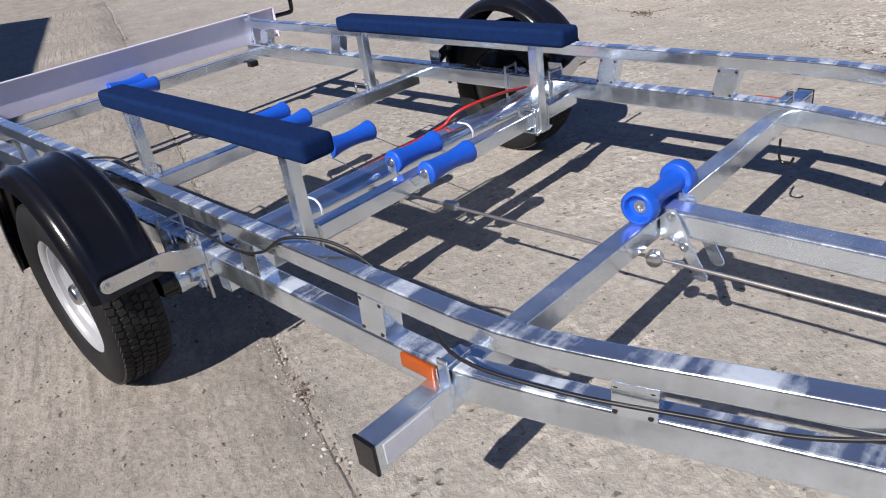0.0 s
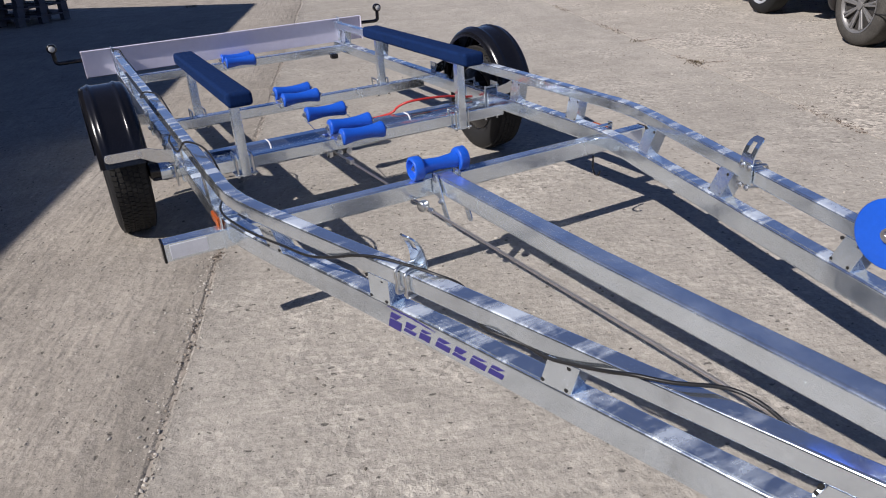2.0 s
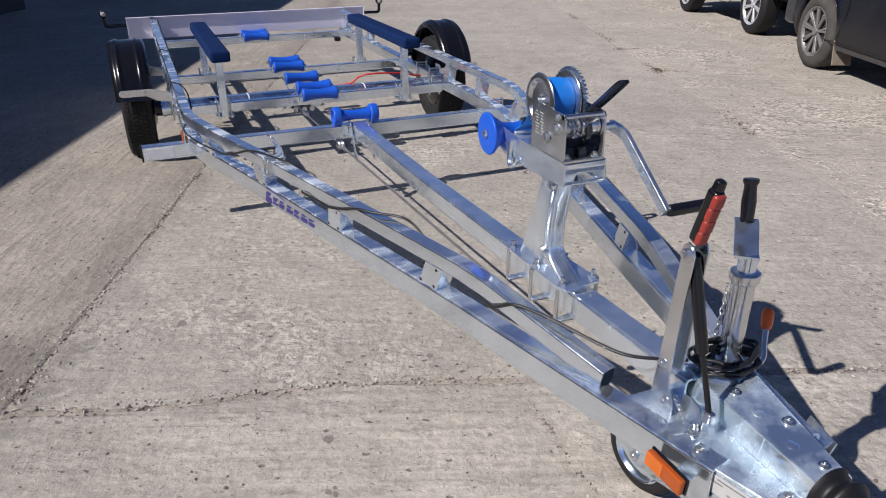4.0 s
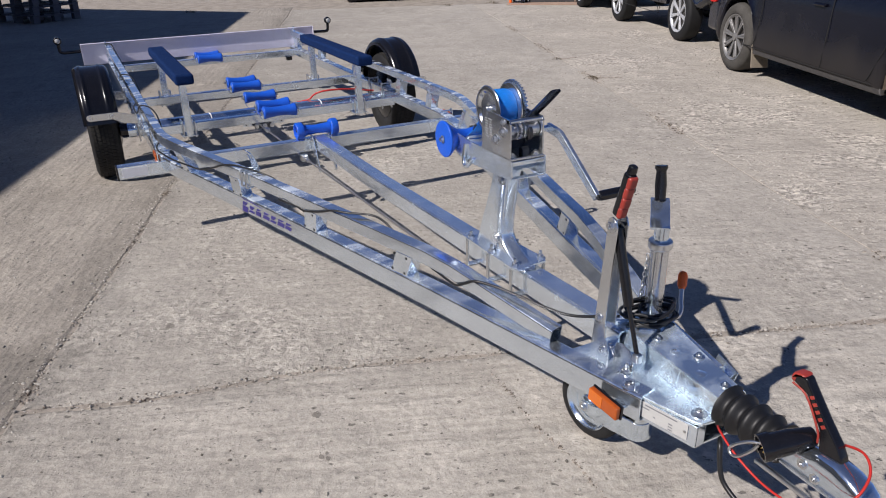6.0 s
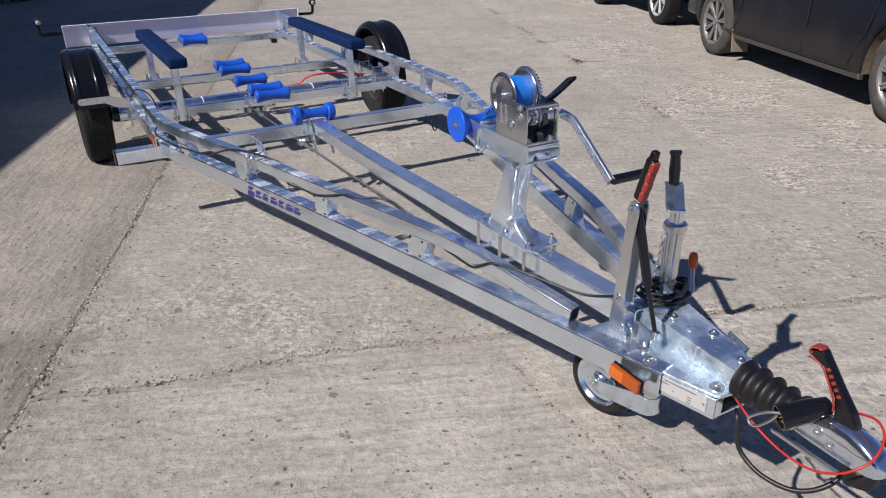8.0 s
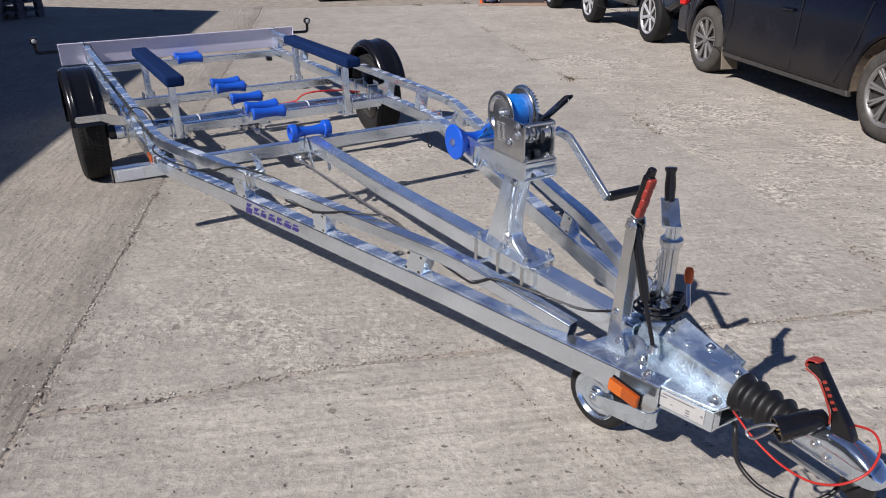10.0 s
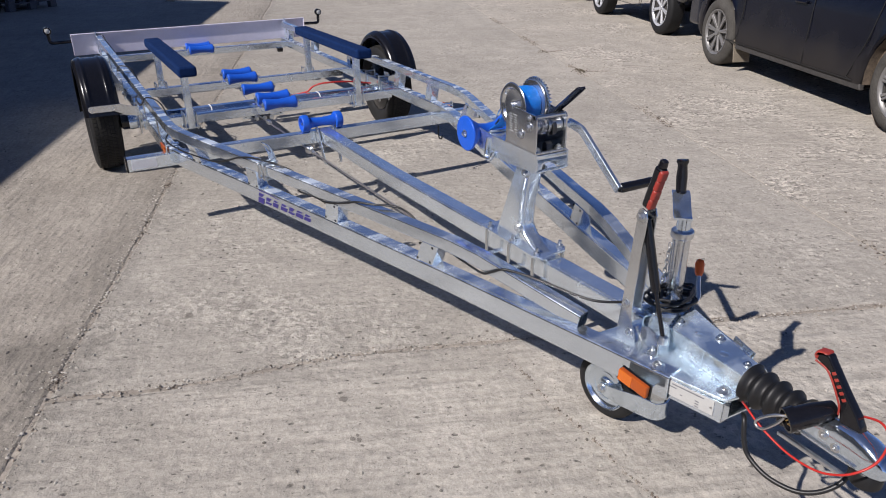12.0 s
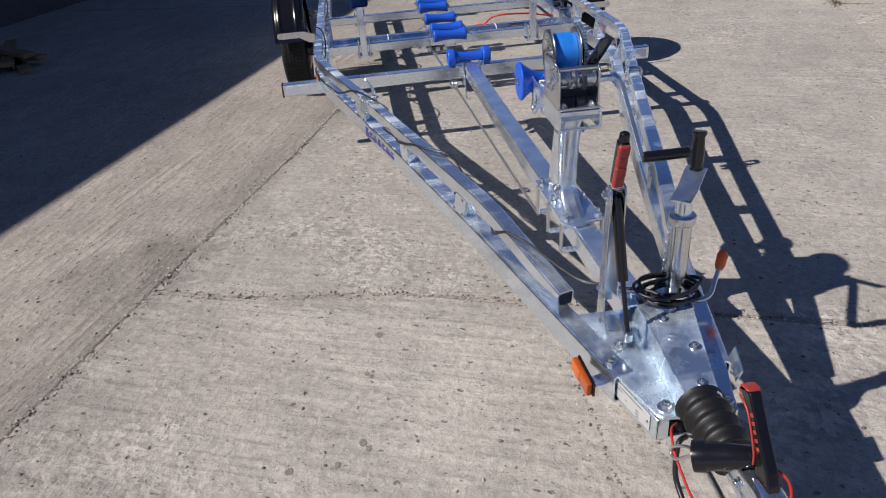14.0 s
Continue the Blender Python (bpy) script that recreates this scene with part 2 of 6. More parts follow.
def at(x, y, z, rx=0, ry=0, rz=0):
    return pose(x, y, z, rx, ry, rz)


def section(w, h, r=0.006, n=4):
    """A rounded rectangle, as (side, up) pairs."""
    out = []
    for cx, cy, a0 in ((w / 2 - r, h / 2 - r, 0), (-w / 2 + r, h / 2 - r, 90), (-w / 2 + r, -h / 2 + r, 180), (w / 2 - r, -h / 2 + r, 270)):
        for k in range(n):
            a = radians(a0 + 90 * k / (n - 1))
            out.append((cx + r * math.cos(a), cy + r * math.sin(a)))
    return out


def circle(r, n=10):
    return [(r * math.cos(2 * math.pi * k / n), r * math.sin(2 * math.pi * k / n)) for k in range(n)]


def sweep(bm, points, prof, caps=True, up=(0, 0, 1), open_depth=0.0):
    """Sweeps a closed profile along a polyline with mitred corners. open_depth: the ends are hollow that deep."""
    pts = [Vector(p) for p in points]
    upv = Vector(up)
    rings = []
    for i, p in enumerate(pts):
        a = (pts[i] - pts[i - 1]).normalized() if i else None
        b = (pts[i + 1] - pts[i]).normalized() if i < len(pts) - 1 else None
        tan = ((a or b) + (b or a)).normalized()
        side = tan.cross(upv)
        if side.length < 1e-4:
            side = tan.cross(Vector((1, 0, 0)))
        side.normalize()
        u = side.cross(tan).normalized()
        k = 1.0
        if a is not None and b is not None:
            k = 1 / max(0.5, math.cos(a.angle(b) / 2)) if a.angle(b) > 1e-5 else 1.0
        bend = (b - a) if (a is not None and b is not None) else Vector((0, 0, 0))
        ks = k if abs(bend.dot(side)) > abs(bend.dot(u)) else 1.0
        ku = k if ks == 1.0 else 1.0
        rings.append([bm.verts.new(p + side * s * ks + u * t * ku) for s, t in prof])
    n = len(prof)
    for r0, r1 in zip(rings, rings[1:]):
        for j in range(n):
            bm.faces.new((r0[j], r0[(j + 1) % n], r1[(j + 1) % n], r1[j]))
    if caps:
        for ring, other in ((rings[0], rings[1]), (rings[-1], rings[-2])):
            if open_depth:
                c = sum((v.co for v in ring), Vector()) / n
                c2 = sum((v.co for v in other), Vector()) / n
                d = (c2 - c).normalized() * open_depth
                inner = [bm.verts.new(c + (v.co - c) * 0.86) for v in ring]
                deep = [bm.verts.new(v.co + d) for v in inner]
                for j in range(n):
                    bm.faces.new((ring[j], ring[(j + 1) % n], inner[(j + 1) % n], inner[j]))
                    bm.faces.new((inner[j], inner[(j + 1) % n], deep[(j + 1) % n], deep[j]))
                bm.faces.new(deep)
            else:
                bm.faces.new(ring)
    return bm


def tube(points, w, h, r=0.006, open_depth=0.0):
    return sweep(bmesh.new(), points, section(w, h, r), open_depth=open_depth)


def rod(bm, a, b, r, n=12):
    return sweep(bm, [a, b], circle(r, n))


def wire(points, r, n=7, steps=6):
    """A round cable through the points, smoothed."""
    P = [Vector(p) for p in points]
    P = [P[0] * 2 - P[1]] + P + [P[-1] * 2 - P[-2]]
    out = []
    for i in range(1, len(P) - 2):
        for k in range(steps):
            t = k / steps
            a, b, c, d = P[i - 1], P[i], P[i + 1], P[i + 2]
            out.append(0.5 * (2 * b + (c - a) * t + (2 * a - 5 * b + 4 * c - d) * t * t + (3 * b - a - 3 * c + d) * t ** 3))
    out.append(P[-2])
    bm = bmesh.new()
    upv = Vector((0, 0, 1))
    prev, rings = None, []
    for i, p in enumerate(out):
        tan = (out[min(i + 1, len(out) - 1)] - out[max(i - 1, 0)]).normalized()
        side = tan.cross(upv if abs(tan.z) < 0.9 else Vector((1, 0, 0))) if prev is None else prev - tan * prev.dot(tan)
        side.normalize()
        prev = side
        u = side.cross(tan)
        rings.append([bm.verts.new(p + side * s + u * t) for s, t in circle(r, n)])
    for r0, r1 in zip(rings, rings[1:]):
        for j in range(n):
            bm.faces.new((r0[j], r0[(j + 1) % n], r1[(j + 1) % n], r1[j]))
    bm.faces.new(rings[0])
    bm.faces.new(rings[-1])
    return bm


def lathe(bm, prof, m, n=24, closed=True):
    """Turns (along, radius) pairs about the local y axis of the pose m."""
    rings = []
    for y, r in prof:
        if r < 1e-5:
            rings.append([bm.verts.new(m @ Vector((0, y, 0)))])
        else:
            rings.append([bm.verts.new(m @ Vector((r * math.cos(2 * math.pi * k / n), y, r * math.sin(2 * math.pi * k / n)))) for k in range(n)])
    pairs = list(zip(rings, rings[1:]))
    if closed:
        pairs.append((rings[-1], rings[0]))
    for a, b in pairs:
        for j in range(n):
            q = [a[j % len(a)], a[(j + 1) % n % len(a)], b[(j + 1) % n % len(b)], b[j % len(b)]]
            q = list(dict.fromkeys(q))
            if len(q) > 2:
                try:
                    bm.faces.new(q)
                except ValueError:
                    pass
    return bm


def prism(bm, outline, y0, y1, m=None, bevel=0.0):
    """An outline of (x, z) pairs drawn out from y0 to y1."""
    t = bmesh.new()
    a = [t.verts.new((x, y0, z)) for x, z in outline]
    b = [t.verts.new((x, y1, z)) for x, z in outline]
    t.faces.new(a)
    t.faces.new(list(reversed(b)))
    for i in range(len(a)):
        j = (i + 1) % len(a)
        t.faces.new((a[i], b[i], b[j], a[j]))
    if bevel:
        bmesh.ops.recalc_face_normals(t, faces=t.faces)
        bmesh.ops.bevel(t, geom=t.edges[:], offset=bevel, segments=2, affect="EDGES", profile=0.5)
    return join(bm, t, m)


def slab(bm, outline, z0, z1, m=None, bevel=0.0):
    """An outline of (x, y) pairs drawn up from z0 to z1."""
    turn = Matrix(((1, 0, 0, 0), (0, 0, 1, 0), (0, 1, 0, 0), (0, 0, 0, 1)))
    return prism(bm, outline, z0, z1, (m or Matrix()) @ turn, bevel)


def hexbolt(bm, p, way=(0, 0, 1), r=0.009, stud=0.012):
    """A nut on a washer with the end of its stud."""
    q = Vector(way).to_track_quat("Y", "Z").to_matrix().to_4x4()
    m = Matrix.Translation(p) @ q
    lathe(bm, [(0, 0), (0, r * 1.6), (0.002, r * 1.6), (0.002, 0)], m, 12, False)
    lathe(bm, [(0.002, 0), (0.002, r), (0.002 + r * 0.85, r), (0.002 + r * 0.85, 0)], m, 6, False)
    lathe(bm, [(0.01, 0), (0.01, r * 0.55), (0.002 + r * 0.85 + stud, r * 0.5), (0.002 + r * 0.85 + stud, 0)], m, 8, False)
    return bm


def both(f):
    """Calls f for the two sides of the trailer: -1 and 1."""
    for s in (-1, 1):
        f(s)

# ---- the yard: ground, concrete slabs, building ----
LANE = 19.5          # degrees by which the concrete lanes lie off the trailer's axis
CU, SU = math.cos(radians(LANE)), math.sin(radians(LANE))


def lane(u, v, z=0.0):
    """A point of the yard: u along the lanes, v across them."""
    return Vector((-CU * u + SU * v, SU * u + CU * v, z))


def concrete(name, along, depth, tone, bare=0.0, pitch=22, wear=0.46, lumpy=0.5, skin=0.50, cross_tone=(0.965, 1.08)):
    """Tamped concrete: ridges across or along the lane, pits, stains, bare aggregate in patches."""
    m = bpy.data.materials.new(name)
    m.use_nodes = True
    nt = m.node_tree
    N, L = nt.nodes.new, nt.links.new
    b = nt.nodes["Principled BSDF"]
    geo = N("ShaderNodeNewGeometry")
    turn = N("ShaderNodeVectorRotate")
    turn.rotation_type = "Z_AXIS"
    turn.inputs["Angle"].default_value = radians(LANE)
    L(geo.outputs["Position"], turn.inputs["Vector"])
    stretch = N("ShaderNodeMapping")
    stretch.inputs["Scale"].default_value = (1.5, pitch, 1) if along else (pitch, 1.6, 1)
    L(turn.outputs[0], stretch.inputs["Vector"])

    def noise_(scale, detail, vec, rough=0.55):
        n = N("ShaderNodeTexNoise")
        n.inputs["Scale"].default_value, n.inputs["Detail"].default_value = scale, detail
        n.inputs["Roughness"].default_value = rough
        L(vec, n.inputs["Vector"])
        return n.outputs["Fac"]

    def remap(x, a, b_, c, d):
        r = N("ShaderNodeMapRange")
        for k, val in zip(("From Min", "From Max", "To Min", "To Max"), (a, b_, c, d)):
            r.inputs[k].default_value = val
        L(x, r.inputs["Value"])
        return r.outputs[0]

    def mul(x, y):
        r = N("ShaderNodeMath")
        r.operation = "MULTIPLY"
        L(x, r.inputs[0])
        L(y, r.inputs[1])
        return r.outputs[0]

    def plus(x, y):
        r = N("ShaderNodeMath")
        r.operation = "ADD"
        L(x, r.inputs[0])
        L(y, r.inputs[1])
        return r.outputs[0]

    ridge = noise_(1.0, 1.4, stretch.outputs[0], 0.45)
    stain = noise_(0.7, 7, turn.outputs[0], 0.65)
    blot = noise_(4.5, 5, turn.outputs[0], 0.6)
    worn = noise_(1.7, 5, turn.outputs[0], 0.6)
    grit = noise_(38, 5, turn.outputs[0], 0.68)
    fine = noise_(240, 2, turn.outputs[0], 0.7)
    peb = N("ShaderNodeTexVoronoi")
    peb.voronoi_dimensions = "2D"
    peb.inputs["Scale"].default_value = 48
    L(turn.outputs[0], peb.inputs["Vector"])
    pit = N("ShaderNodeTexVoronoi")
    pit.voronoi_dimensions = "2D"
    pit.inputs["Scale"].default_value = 27
    flat = N("ShaderNodeMapping")
    flat.inputs["Scale"].default_value = (0.75, 1.1, 1) if along else (1.1, 0.75, 1)
    L(turn.outputs[0], flat.inputs["Vector"])
    # ragged outlines
    rag = N("ShaderNodeTexNoise")
    rag.inputs["Scale"].default_value, rag.inputs["Detail"].default_value = 60, 3
    L(turn.outputs[0], rag.inputs["Vector"])
    shift = N("ShaderNodeVectorMath")
    shift.operation = "MULTIPLY_ADD"
    shift.inputs[1].default_value = (0.022, 0.022, 0)
    L(rag.outputs["Color"], shift.inputs[0])
    L(flat.outputs[0], shift.inputs[2])
    L(shift.outputs[0], pit.inputs["Vector"])
    dot = N("ShaderNodeTexVoronoi")
    dot.voronoi_dimensions = "2D"
    dot.inputs["Scale"].default_value = 70
    L(shift.outputs[0], dot.inputs["Vector"])
    sepd = N("ShaderNodeSeparateColor")
    L(dot.outputs["Color"], sepd.inputs[0])
    speck = N("ShaderNodeMath")
    speck.operation = "ADD"
    L(dot.outputs["Distance"], speck.inputs[0])
    L(remap(sepd.outputs[0], 0.0, 0.3, 0.0, 0.3), speck.inputs[1])
    sepc = N("ShaderNodeSeparateColor")
    L(peb.outputs["Color"], sepc.inputs[0])
    sepp = N("ShaderNodeSeparateColor")
    L(pit.outputs["Color"], sepp.inputs[0])
    # only some cells hold a pit, and its size varies
    hole = N("ShaderNodeMath")
    hole.operation = "ADD"
    L(pit.outputs["Distance"], hole.inputs[0])
    L(remap(sepp.outputs[0], 0.0, 0.20, 0.0, 0.30), hole.inputs[1])
    # the ridges are worn away in patches
    keep = remap(worn, wear, wear + 0.20, 0.03, 1.0)
    rel = mul(remap(ridge, 0.40, 0.62, 0.0, 1.0), keep)
    f = mul(remap(stain, 0.3, 0.7, 0.88, 1.11), remap(blot, 0.3, 0.7, 0.88, 1.10))
    f = mul(f, remap(grit, 0.3, 0.7, 0.86, 1.14))
    f = mul(f, remap(fine, 0.3, 0.7, 0.90, 1.10))
    # sand grains
    sand = N("ShaderNodeTexVoronoi")
    sand.voronoi_dimensions = "2D"
    sand.inputs["Scale"].default_value = 190
    L(turn.outputs[0], sand.inputs["Vector"])
    seps = N("ShaderNodeSeparateColor")
    L(sand.outputs["Color"], seps.inputs[0])
    f = mul(f, remap(seps.outputs[0], 0.0, 1.0, 0.92, 1.08))
    f = mul(f, remap(rel, 0.0, 1.0, 1 - 0.065 * depth, 1 + 0.045 * depth))
    f = mul(f, remap(sepc.outputs[0], 0.0, 1.0, 0.92, 1.08))
    # brown dirt trodden in along the long joint, with a ragged edge
    axis = N("ShaderNodeSeparateXYZ")
    L(turn.outputs[0], axis.inputs[0])
    off = N("ShaderNodeMath")
    off.operation = "ADD"
    off.inputs[1].default_value = 1.0
    L(axis.outputs[1], off.inputs[0])
    away = N("ShaderNodeMath")
    away.operation = "ABSOLUTE"
    L(off.outputs[0], away.inputs[0])
    edge = N("ShaderNodeMath")
    edge.operation = "ADD"
    L(away.outputs[0], edge.inputs[0])
    L(remap(noise_(3.2, 6, turn.outputs[0], 0.7), 0.3, 0.7, -0.13, 0.13), edge.inputs[1])
    f = mul(f, remap(edge.outputs[0], 0.02, 0.20, 0.82, 1.0))
    # the tone rises across the lane, away from the long joint
    f = mul(f, remap(axis.outputs[1], -1.0, 1.6, *cross_tone))
    # a wider smear of dirt at the corner where the joints meet
    spread = N("ShaderNodeVectorMath")
    spread.operation = "DISTANCE"
    spread.inputs[1].default_value = (1.60, -1.10, 0)
    L(turn.outputs[0], spread.inputs[0])
    smear = plus(spread.outputs["Value"], remap(noise_(4.5, 6, turn.outputs[0], 0.7), 0.3, 0.7, -0.22, 0.22))
    f = mul(f, remap(smear, 0.12, 0.38, 0.80, 1.0))
    if bare:
        # exposed stones, pale and dark, where the skin has worn off
        spot = mul(remap(noise_(1.1, 5, turn.outputs[0], 0.65), skin, skin + 0.12, 0.0, bare), remap(sepc.outputs[1], 0.0, 1.0, -0.55, 0.75))
        f = mul(f, remap(spot, -1.0, 1.0, 0.0, 2.0))
    f = mul(f, remap(hole.outputs[0], 0.15, 0.24, 0.46, 1.0))
    f = mul(f, remap(speck.outputs[0], 0.15, 0.27, 0.52, 1.0))
    col = N("ShaderNodeVectorMath")
    col.operation = "SCALE"
    col.inputs[0].default_value = tone
    L(f, col.inputs["Scale"])
    L(col.outputs[0], b.inputs["Base Color"])
    b.inputs["Roughness"].default_value = 0.9
    b.inputs["Specular IOR Level"].default_value = 0.25
    # ridges, trowelled lumps drawn out with them, grit, and broken skin where the stones lie bare
    drawn = N("ShaderNodeMapping")
    drawn.inputs["Scale"].default_value = (6, 16, 1) if along else (16, 6, 1)
    L(turn.outputs[0], drawn.inputs["Vector"])
    lumps = noise_(1.0, 2, drawn.outputs[0], 0.5)
    height = plus(remap(rel, 0, 1, 0, 0.62 * depth), remap(lumps, 0.3, 0.7, 0, 1.7 * lumpy))
    height = plus(height, mul(remap(grit, 0, 1, 0, 1.3), remap(hole.outputs[0], 0.10, 0.26, 0.2, 1.0)))
    if bare:
        broken = mul(remap(noise_(1.1, 5, turn.outputs[0], 0.65), skin, skin + 0.12, 0.0, bare), remap(noise_(24, 3, turn.outputs[0], 0.6), 0.43, 0.60, 0.0, 1.1))
        height = plus(height, broken)
    bp = N("ShaderNodeBump")
    bp.inputs["Strength"].default_value, bp.inputs["Distance"].default_value = 1.0, 0.0052
    L(height, bp.inputs["Height"])
    L(bp.outputs[0], b.inputs["Normal"])
    return m


CONC = concrete("tamped_concrete", False, 0.75, (0.366, 0.338, 0.297), 0.4, 22, 0.46, 0.4, 0.50, (0.955, 1.10))
CONC_N = concrete("ridged_concrete", False, 1.35, (0.382, 0.352, 0.309), 0.3, 17, 0.34, 0.55, 0.50, (0.91, 1.15))
CONC_L = concrete("brushed_concrete", True, 1.3, (0.358, 0.324, 0.280))
CONC_R = concrete("worn_concrete", False, 0.12, (0.384, 0.351, 0.305), 0.75, 22, 0.46, 0.8, 0.47)
DIRT = material("dark_dirt", (0.31, 0.275, 0.235), 0.95, 0, 0.45, 5, 0.8, 60, 0.2)

ground_bm = bmesh.new()
merge(ground_bm, [(-400, -400, -0.004), (400, -400, -0.004), (400, 400, -0.004), (-400, 400, -0.004)], [(0, 1, 2, 3)])
ground = tagged(new("ground", mesh_of(ground_bm, DIRT, 0)), "dark packed dirt ground round the concrete yard", "ground", "", "structure")

pavement = thing("pavement", Matrix(), "pale brushed concrete yard slabs with dirt-filled joints", "pavement", "", "structure")


def joint_bend(u, v):
    """The cross joint swerves towards its end at the long joint."""
    if not -0.95 < v < 2.0:
        return 0.0
    k = max(0.0, min(1.0, (0.15 - v) / 0.85))
    return -0.10 * k * k * (3 - 2 * k) * max(0.0, 1.0 - abs(u + 1.618) / 0.7)


def slab_piece(u0, u1, v0, v1, mat, gap=0.005):
    """One concrete slab with slightly broken edges."""
    rim = []
    n = lambda a, b: max(2, int(abs(b - a) / 0.05))
    for k in range(n(u0, u1)):
        rim.append((u0 + (u1 - u0) * k / n(u0, u1), v0, 0, 1))
    for k in range(n(v0, v1)):
        rim.append((u1, v0 + (v1 - v0) * k / n(v0, v1), -1, 0))
    for k in range(n(u0, u1)):
        rim.append((u1 + (u0 - u1) * k / n(u0, u1), v1, 0, -1))
    for k in range(n(v0, v1)):
        rim.append((u0, v1 + (v0 - v1) * k / n(v0, v1), 1, 0))
    bm = bmesh.new()
    outer, inner = [], []
    for u, v, a, b in rim:
        w = gap * (0.3 + 1.3 * abs(noise.noise((u * 2.3, v * 2.3, 1.7))) + 1.6 * abs(noise.noise((u * 7, v * 7, 4.1))))
        wander = 0.022 * noise.noise((u * 0.9, v * 0.9, 9.0))
        w *= 1.2 if a else 1.0
        worn = v >= 2.49 and b != 0
        w = 0.0040 if worn else w
        bend = joint_bend(u, v)
        p = lane(u + a * w + abs(a) * wander + bend, v + b * w + abs(b) * wander)
        c = w + 0.0006 if worn else w + 0.006 + 0.022 * abs(noise.noise((u * 5, v * 5, 2.2))) + (0.020 * abs(noise.noise((u * 13, v * 13, 6.2))) if a else 0.0)
        q = lane(u + a * c + abs(a) * wander + bend, v + b * c + abs(b) * wander)
        outer.append(bm.verts.new((p.x, p.y, -0.0035)))
        inner.append(bm.verts.new((q.x, q.y, 0.0)))
    low = [bm.verts.new((v.co.x, v.co.y, -0.1)) for v in outer]
    m = len(rim)
    for i in range(m):
        j = (i + 1) % m
        bm.faces.new((outer[i], outer[j], inner[j], inner[i]))
        bm.faces.new((low[i], low[j], outer[j], outer[i]))
    bm.faces.new(inner)
    part("slab", bm, mat, pavement, "", 0)


V_EDGES = [-13.0, -9.0, -5.0, -0.94, 2.5, 6.0, 9.5, 13.0]
for vi in range(len(V_EDGES) - 1):
    v0, v1 = V_EDGES[vi], V_EDGES[vi + 1]
    mat = CONC if vi == 3 else (CONC_L if vi < 3 else CONC_R)
    cuts = [-13.0, -1.618, 8.3, 10.5] if vi == 3 else ([-12.0, -5.2, 3.6, 11.0] if vi < 3 else [-13.0, -4.5, 3.2, 10.4])
    for u0, u1 in zip(cuts, cuts[1:]):
        slab_piece(u0, u1, v0, v1, CONC_N if vi == 3 and u1 < 0 else mat, 0.009 if vi == 3 else 0.005)

# the building whose shade lies over the yard
BANG, BV, BU, BH = 20.8, -5.79, 7.95, 4.06
building = thing("building", pose(0, 0, 0, 0, 0, -BANG), "grey rendered workshop building shading the yard", "building", "", "")


def bpt(u, v):
    return (-u, v)


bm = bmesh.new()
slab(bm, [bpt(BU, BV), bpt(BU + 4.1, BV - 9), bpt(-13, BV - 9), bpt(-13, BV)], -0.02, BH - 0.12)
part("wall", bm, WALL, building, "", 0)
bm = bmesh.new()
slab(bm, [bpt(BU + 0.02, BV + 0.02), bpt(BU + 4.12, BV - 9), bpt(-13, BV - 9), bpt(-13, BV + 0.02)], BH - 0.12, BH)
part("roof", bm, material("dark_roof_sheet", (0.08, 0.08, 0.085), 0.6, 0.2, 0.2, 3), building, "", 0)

# ---- the boat trailer: chassis ----
trailer = thing("boat_trailer", Matrix(), "galvanised steel boat trailer with blue keel rollers, parked on concrete", "trailer")
AXIS = pose(0, -0.02, 0, 0, 0, 1.0)      # the trailer's centre line in the yard


def fpart(name, bm, material_, parent, label="", smooth=40):
    """A part given about the trailer's own centre line."""
    bmesh.ops.transform(bm, matrix=AXIS, verts=bm.verts)
    return part(name, bm, material_, parent, label, smooth)


BOLT_MESH = mesh_of(hexbolt(bmesh.new(), (0, 0, 0), (0, 0, 1), 0.0085, 0.003), BOLT)
STUD_MESH = mesh_of(hexbolt(bmesh.new(), (0, 0, 0), (0, 0, 1), 0.009, 0.012), BOLT)
# solid black disc, painted shade in place of a drilled hole
HOLE_MESH = mesh_of(lathe(bmesh.new(), [(-0.0026, 0), (-0.0026, 0.0045), (0.0026, 0.0045), (0.0026, 0)], Matrix(), 10, False), RECESSBLACK)


def bolt(parent, p, way=(0, 0, 1), size=1.0, frame_m=None, name="bolt", long=False):
    ob = new(name, STUD_MESH if long else BOLT_MESH)
    ob.parent = parent
    ob.matrix_basis = (frame_m or Matrix()) @ Matrix.Translation(p) @ Vector(way).to_track_quat("Z", "Y").to_matrix().to_4x4() @ Matrix.Scale(size, 4)
    return ob


def along(table, x):
    """Reads a table of (x, value) pairs between its rows."""
    if x <= table[0][0]:
        return table[0][1]
    for (a, p), (b, q) in zip(table, table[1:]):
        if x <= b:
            return p + (q - p) * (x - a) / (b - a)
    return table[-1][1]


LOW_W, LOW_H, UP_W, UP_H = 0.055, 0.070, 0.043, 0.046
UP_Z = 0.527       # height of the upper rails' middle
LOW_OUT = [(-0.06, 0.798), (0.0, 0.794), (0.06, 0.786), (0.12, 0.774), (0.20, 0.755), (0.30, 0.728), (0.50, 0.672), (1.0, 0.535), (1.92, 0.297), (2.63, 0.1284)]
UP_OUT = [(0.06, 0.800), (0.14, 0.795), (0.22, 0.782), (0.30, 0.762), (0.38, 0.739), (0.46, 0.714), (0.60, 0.673), (0.92, 0.575), (1.72, 0.347), (2.350, 0.170)]


def low_y(x):
    return along(LOW_OUT, x) - LOW_W / 2


def low_z(x):
    """The lower rail climbs slightly towards the nose."""
    return 0.381 + 0.0128 * max(0.0, x)


def up_y(x):
    return along(UP_OUT, x) - UP_W / 2


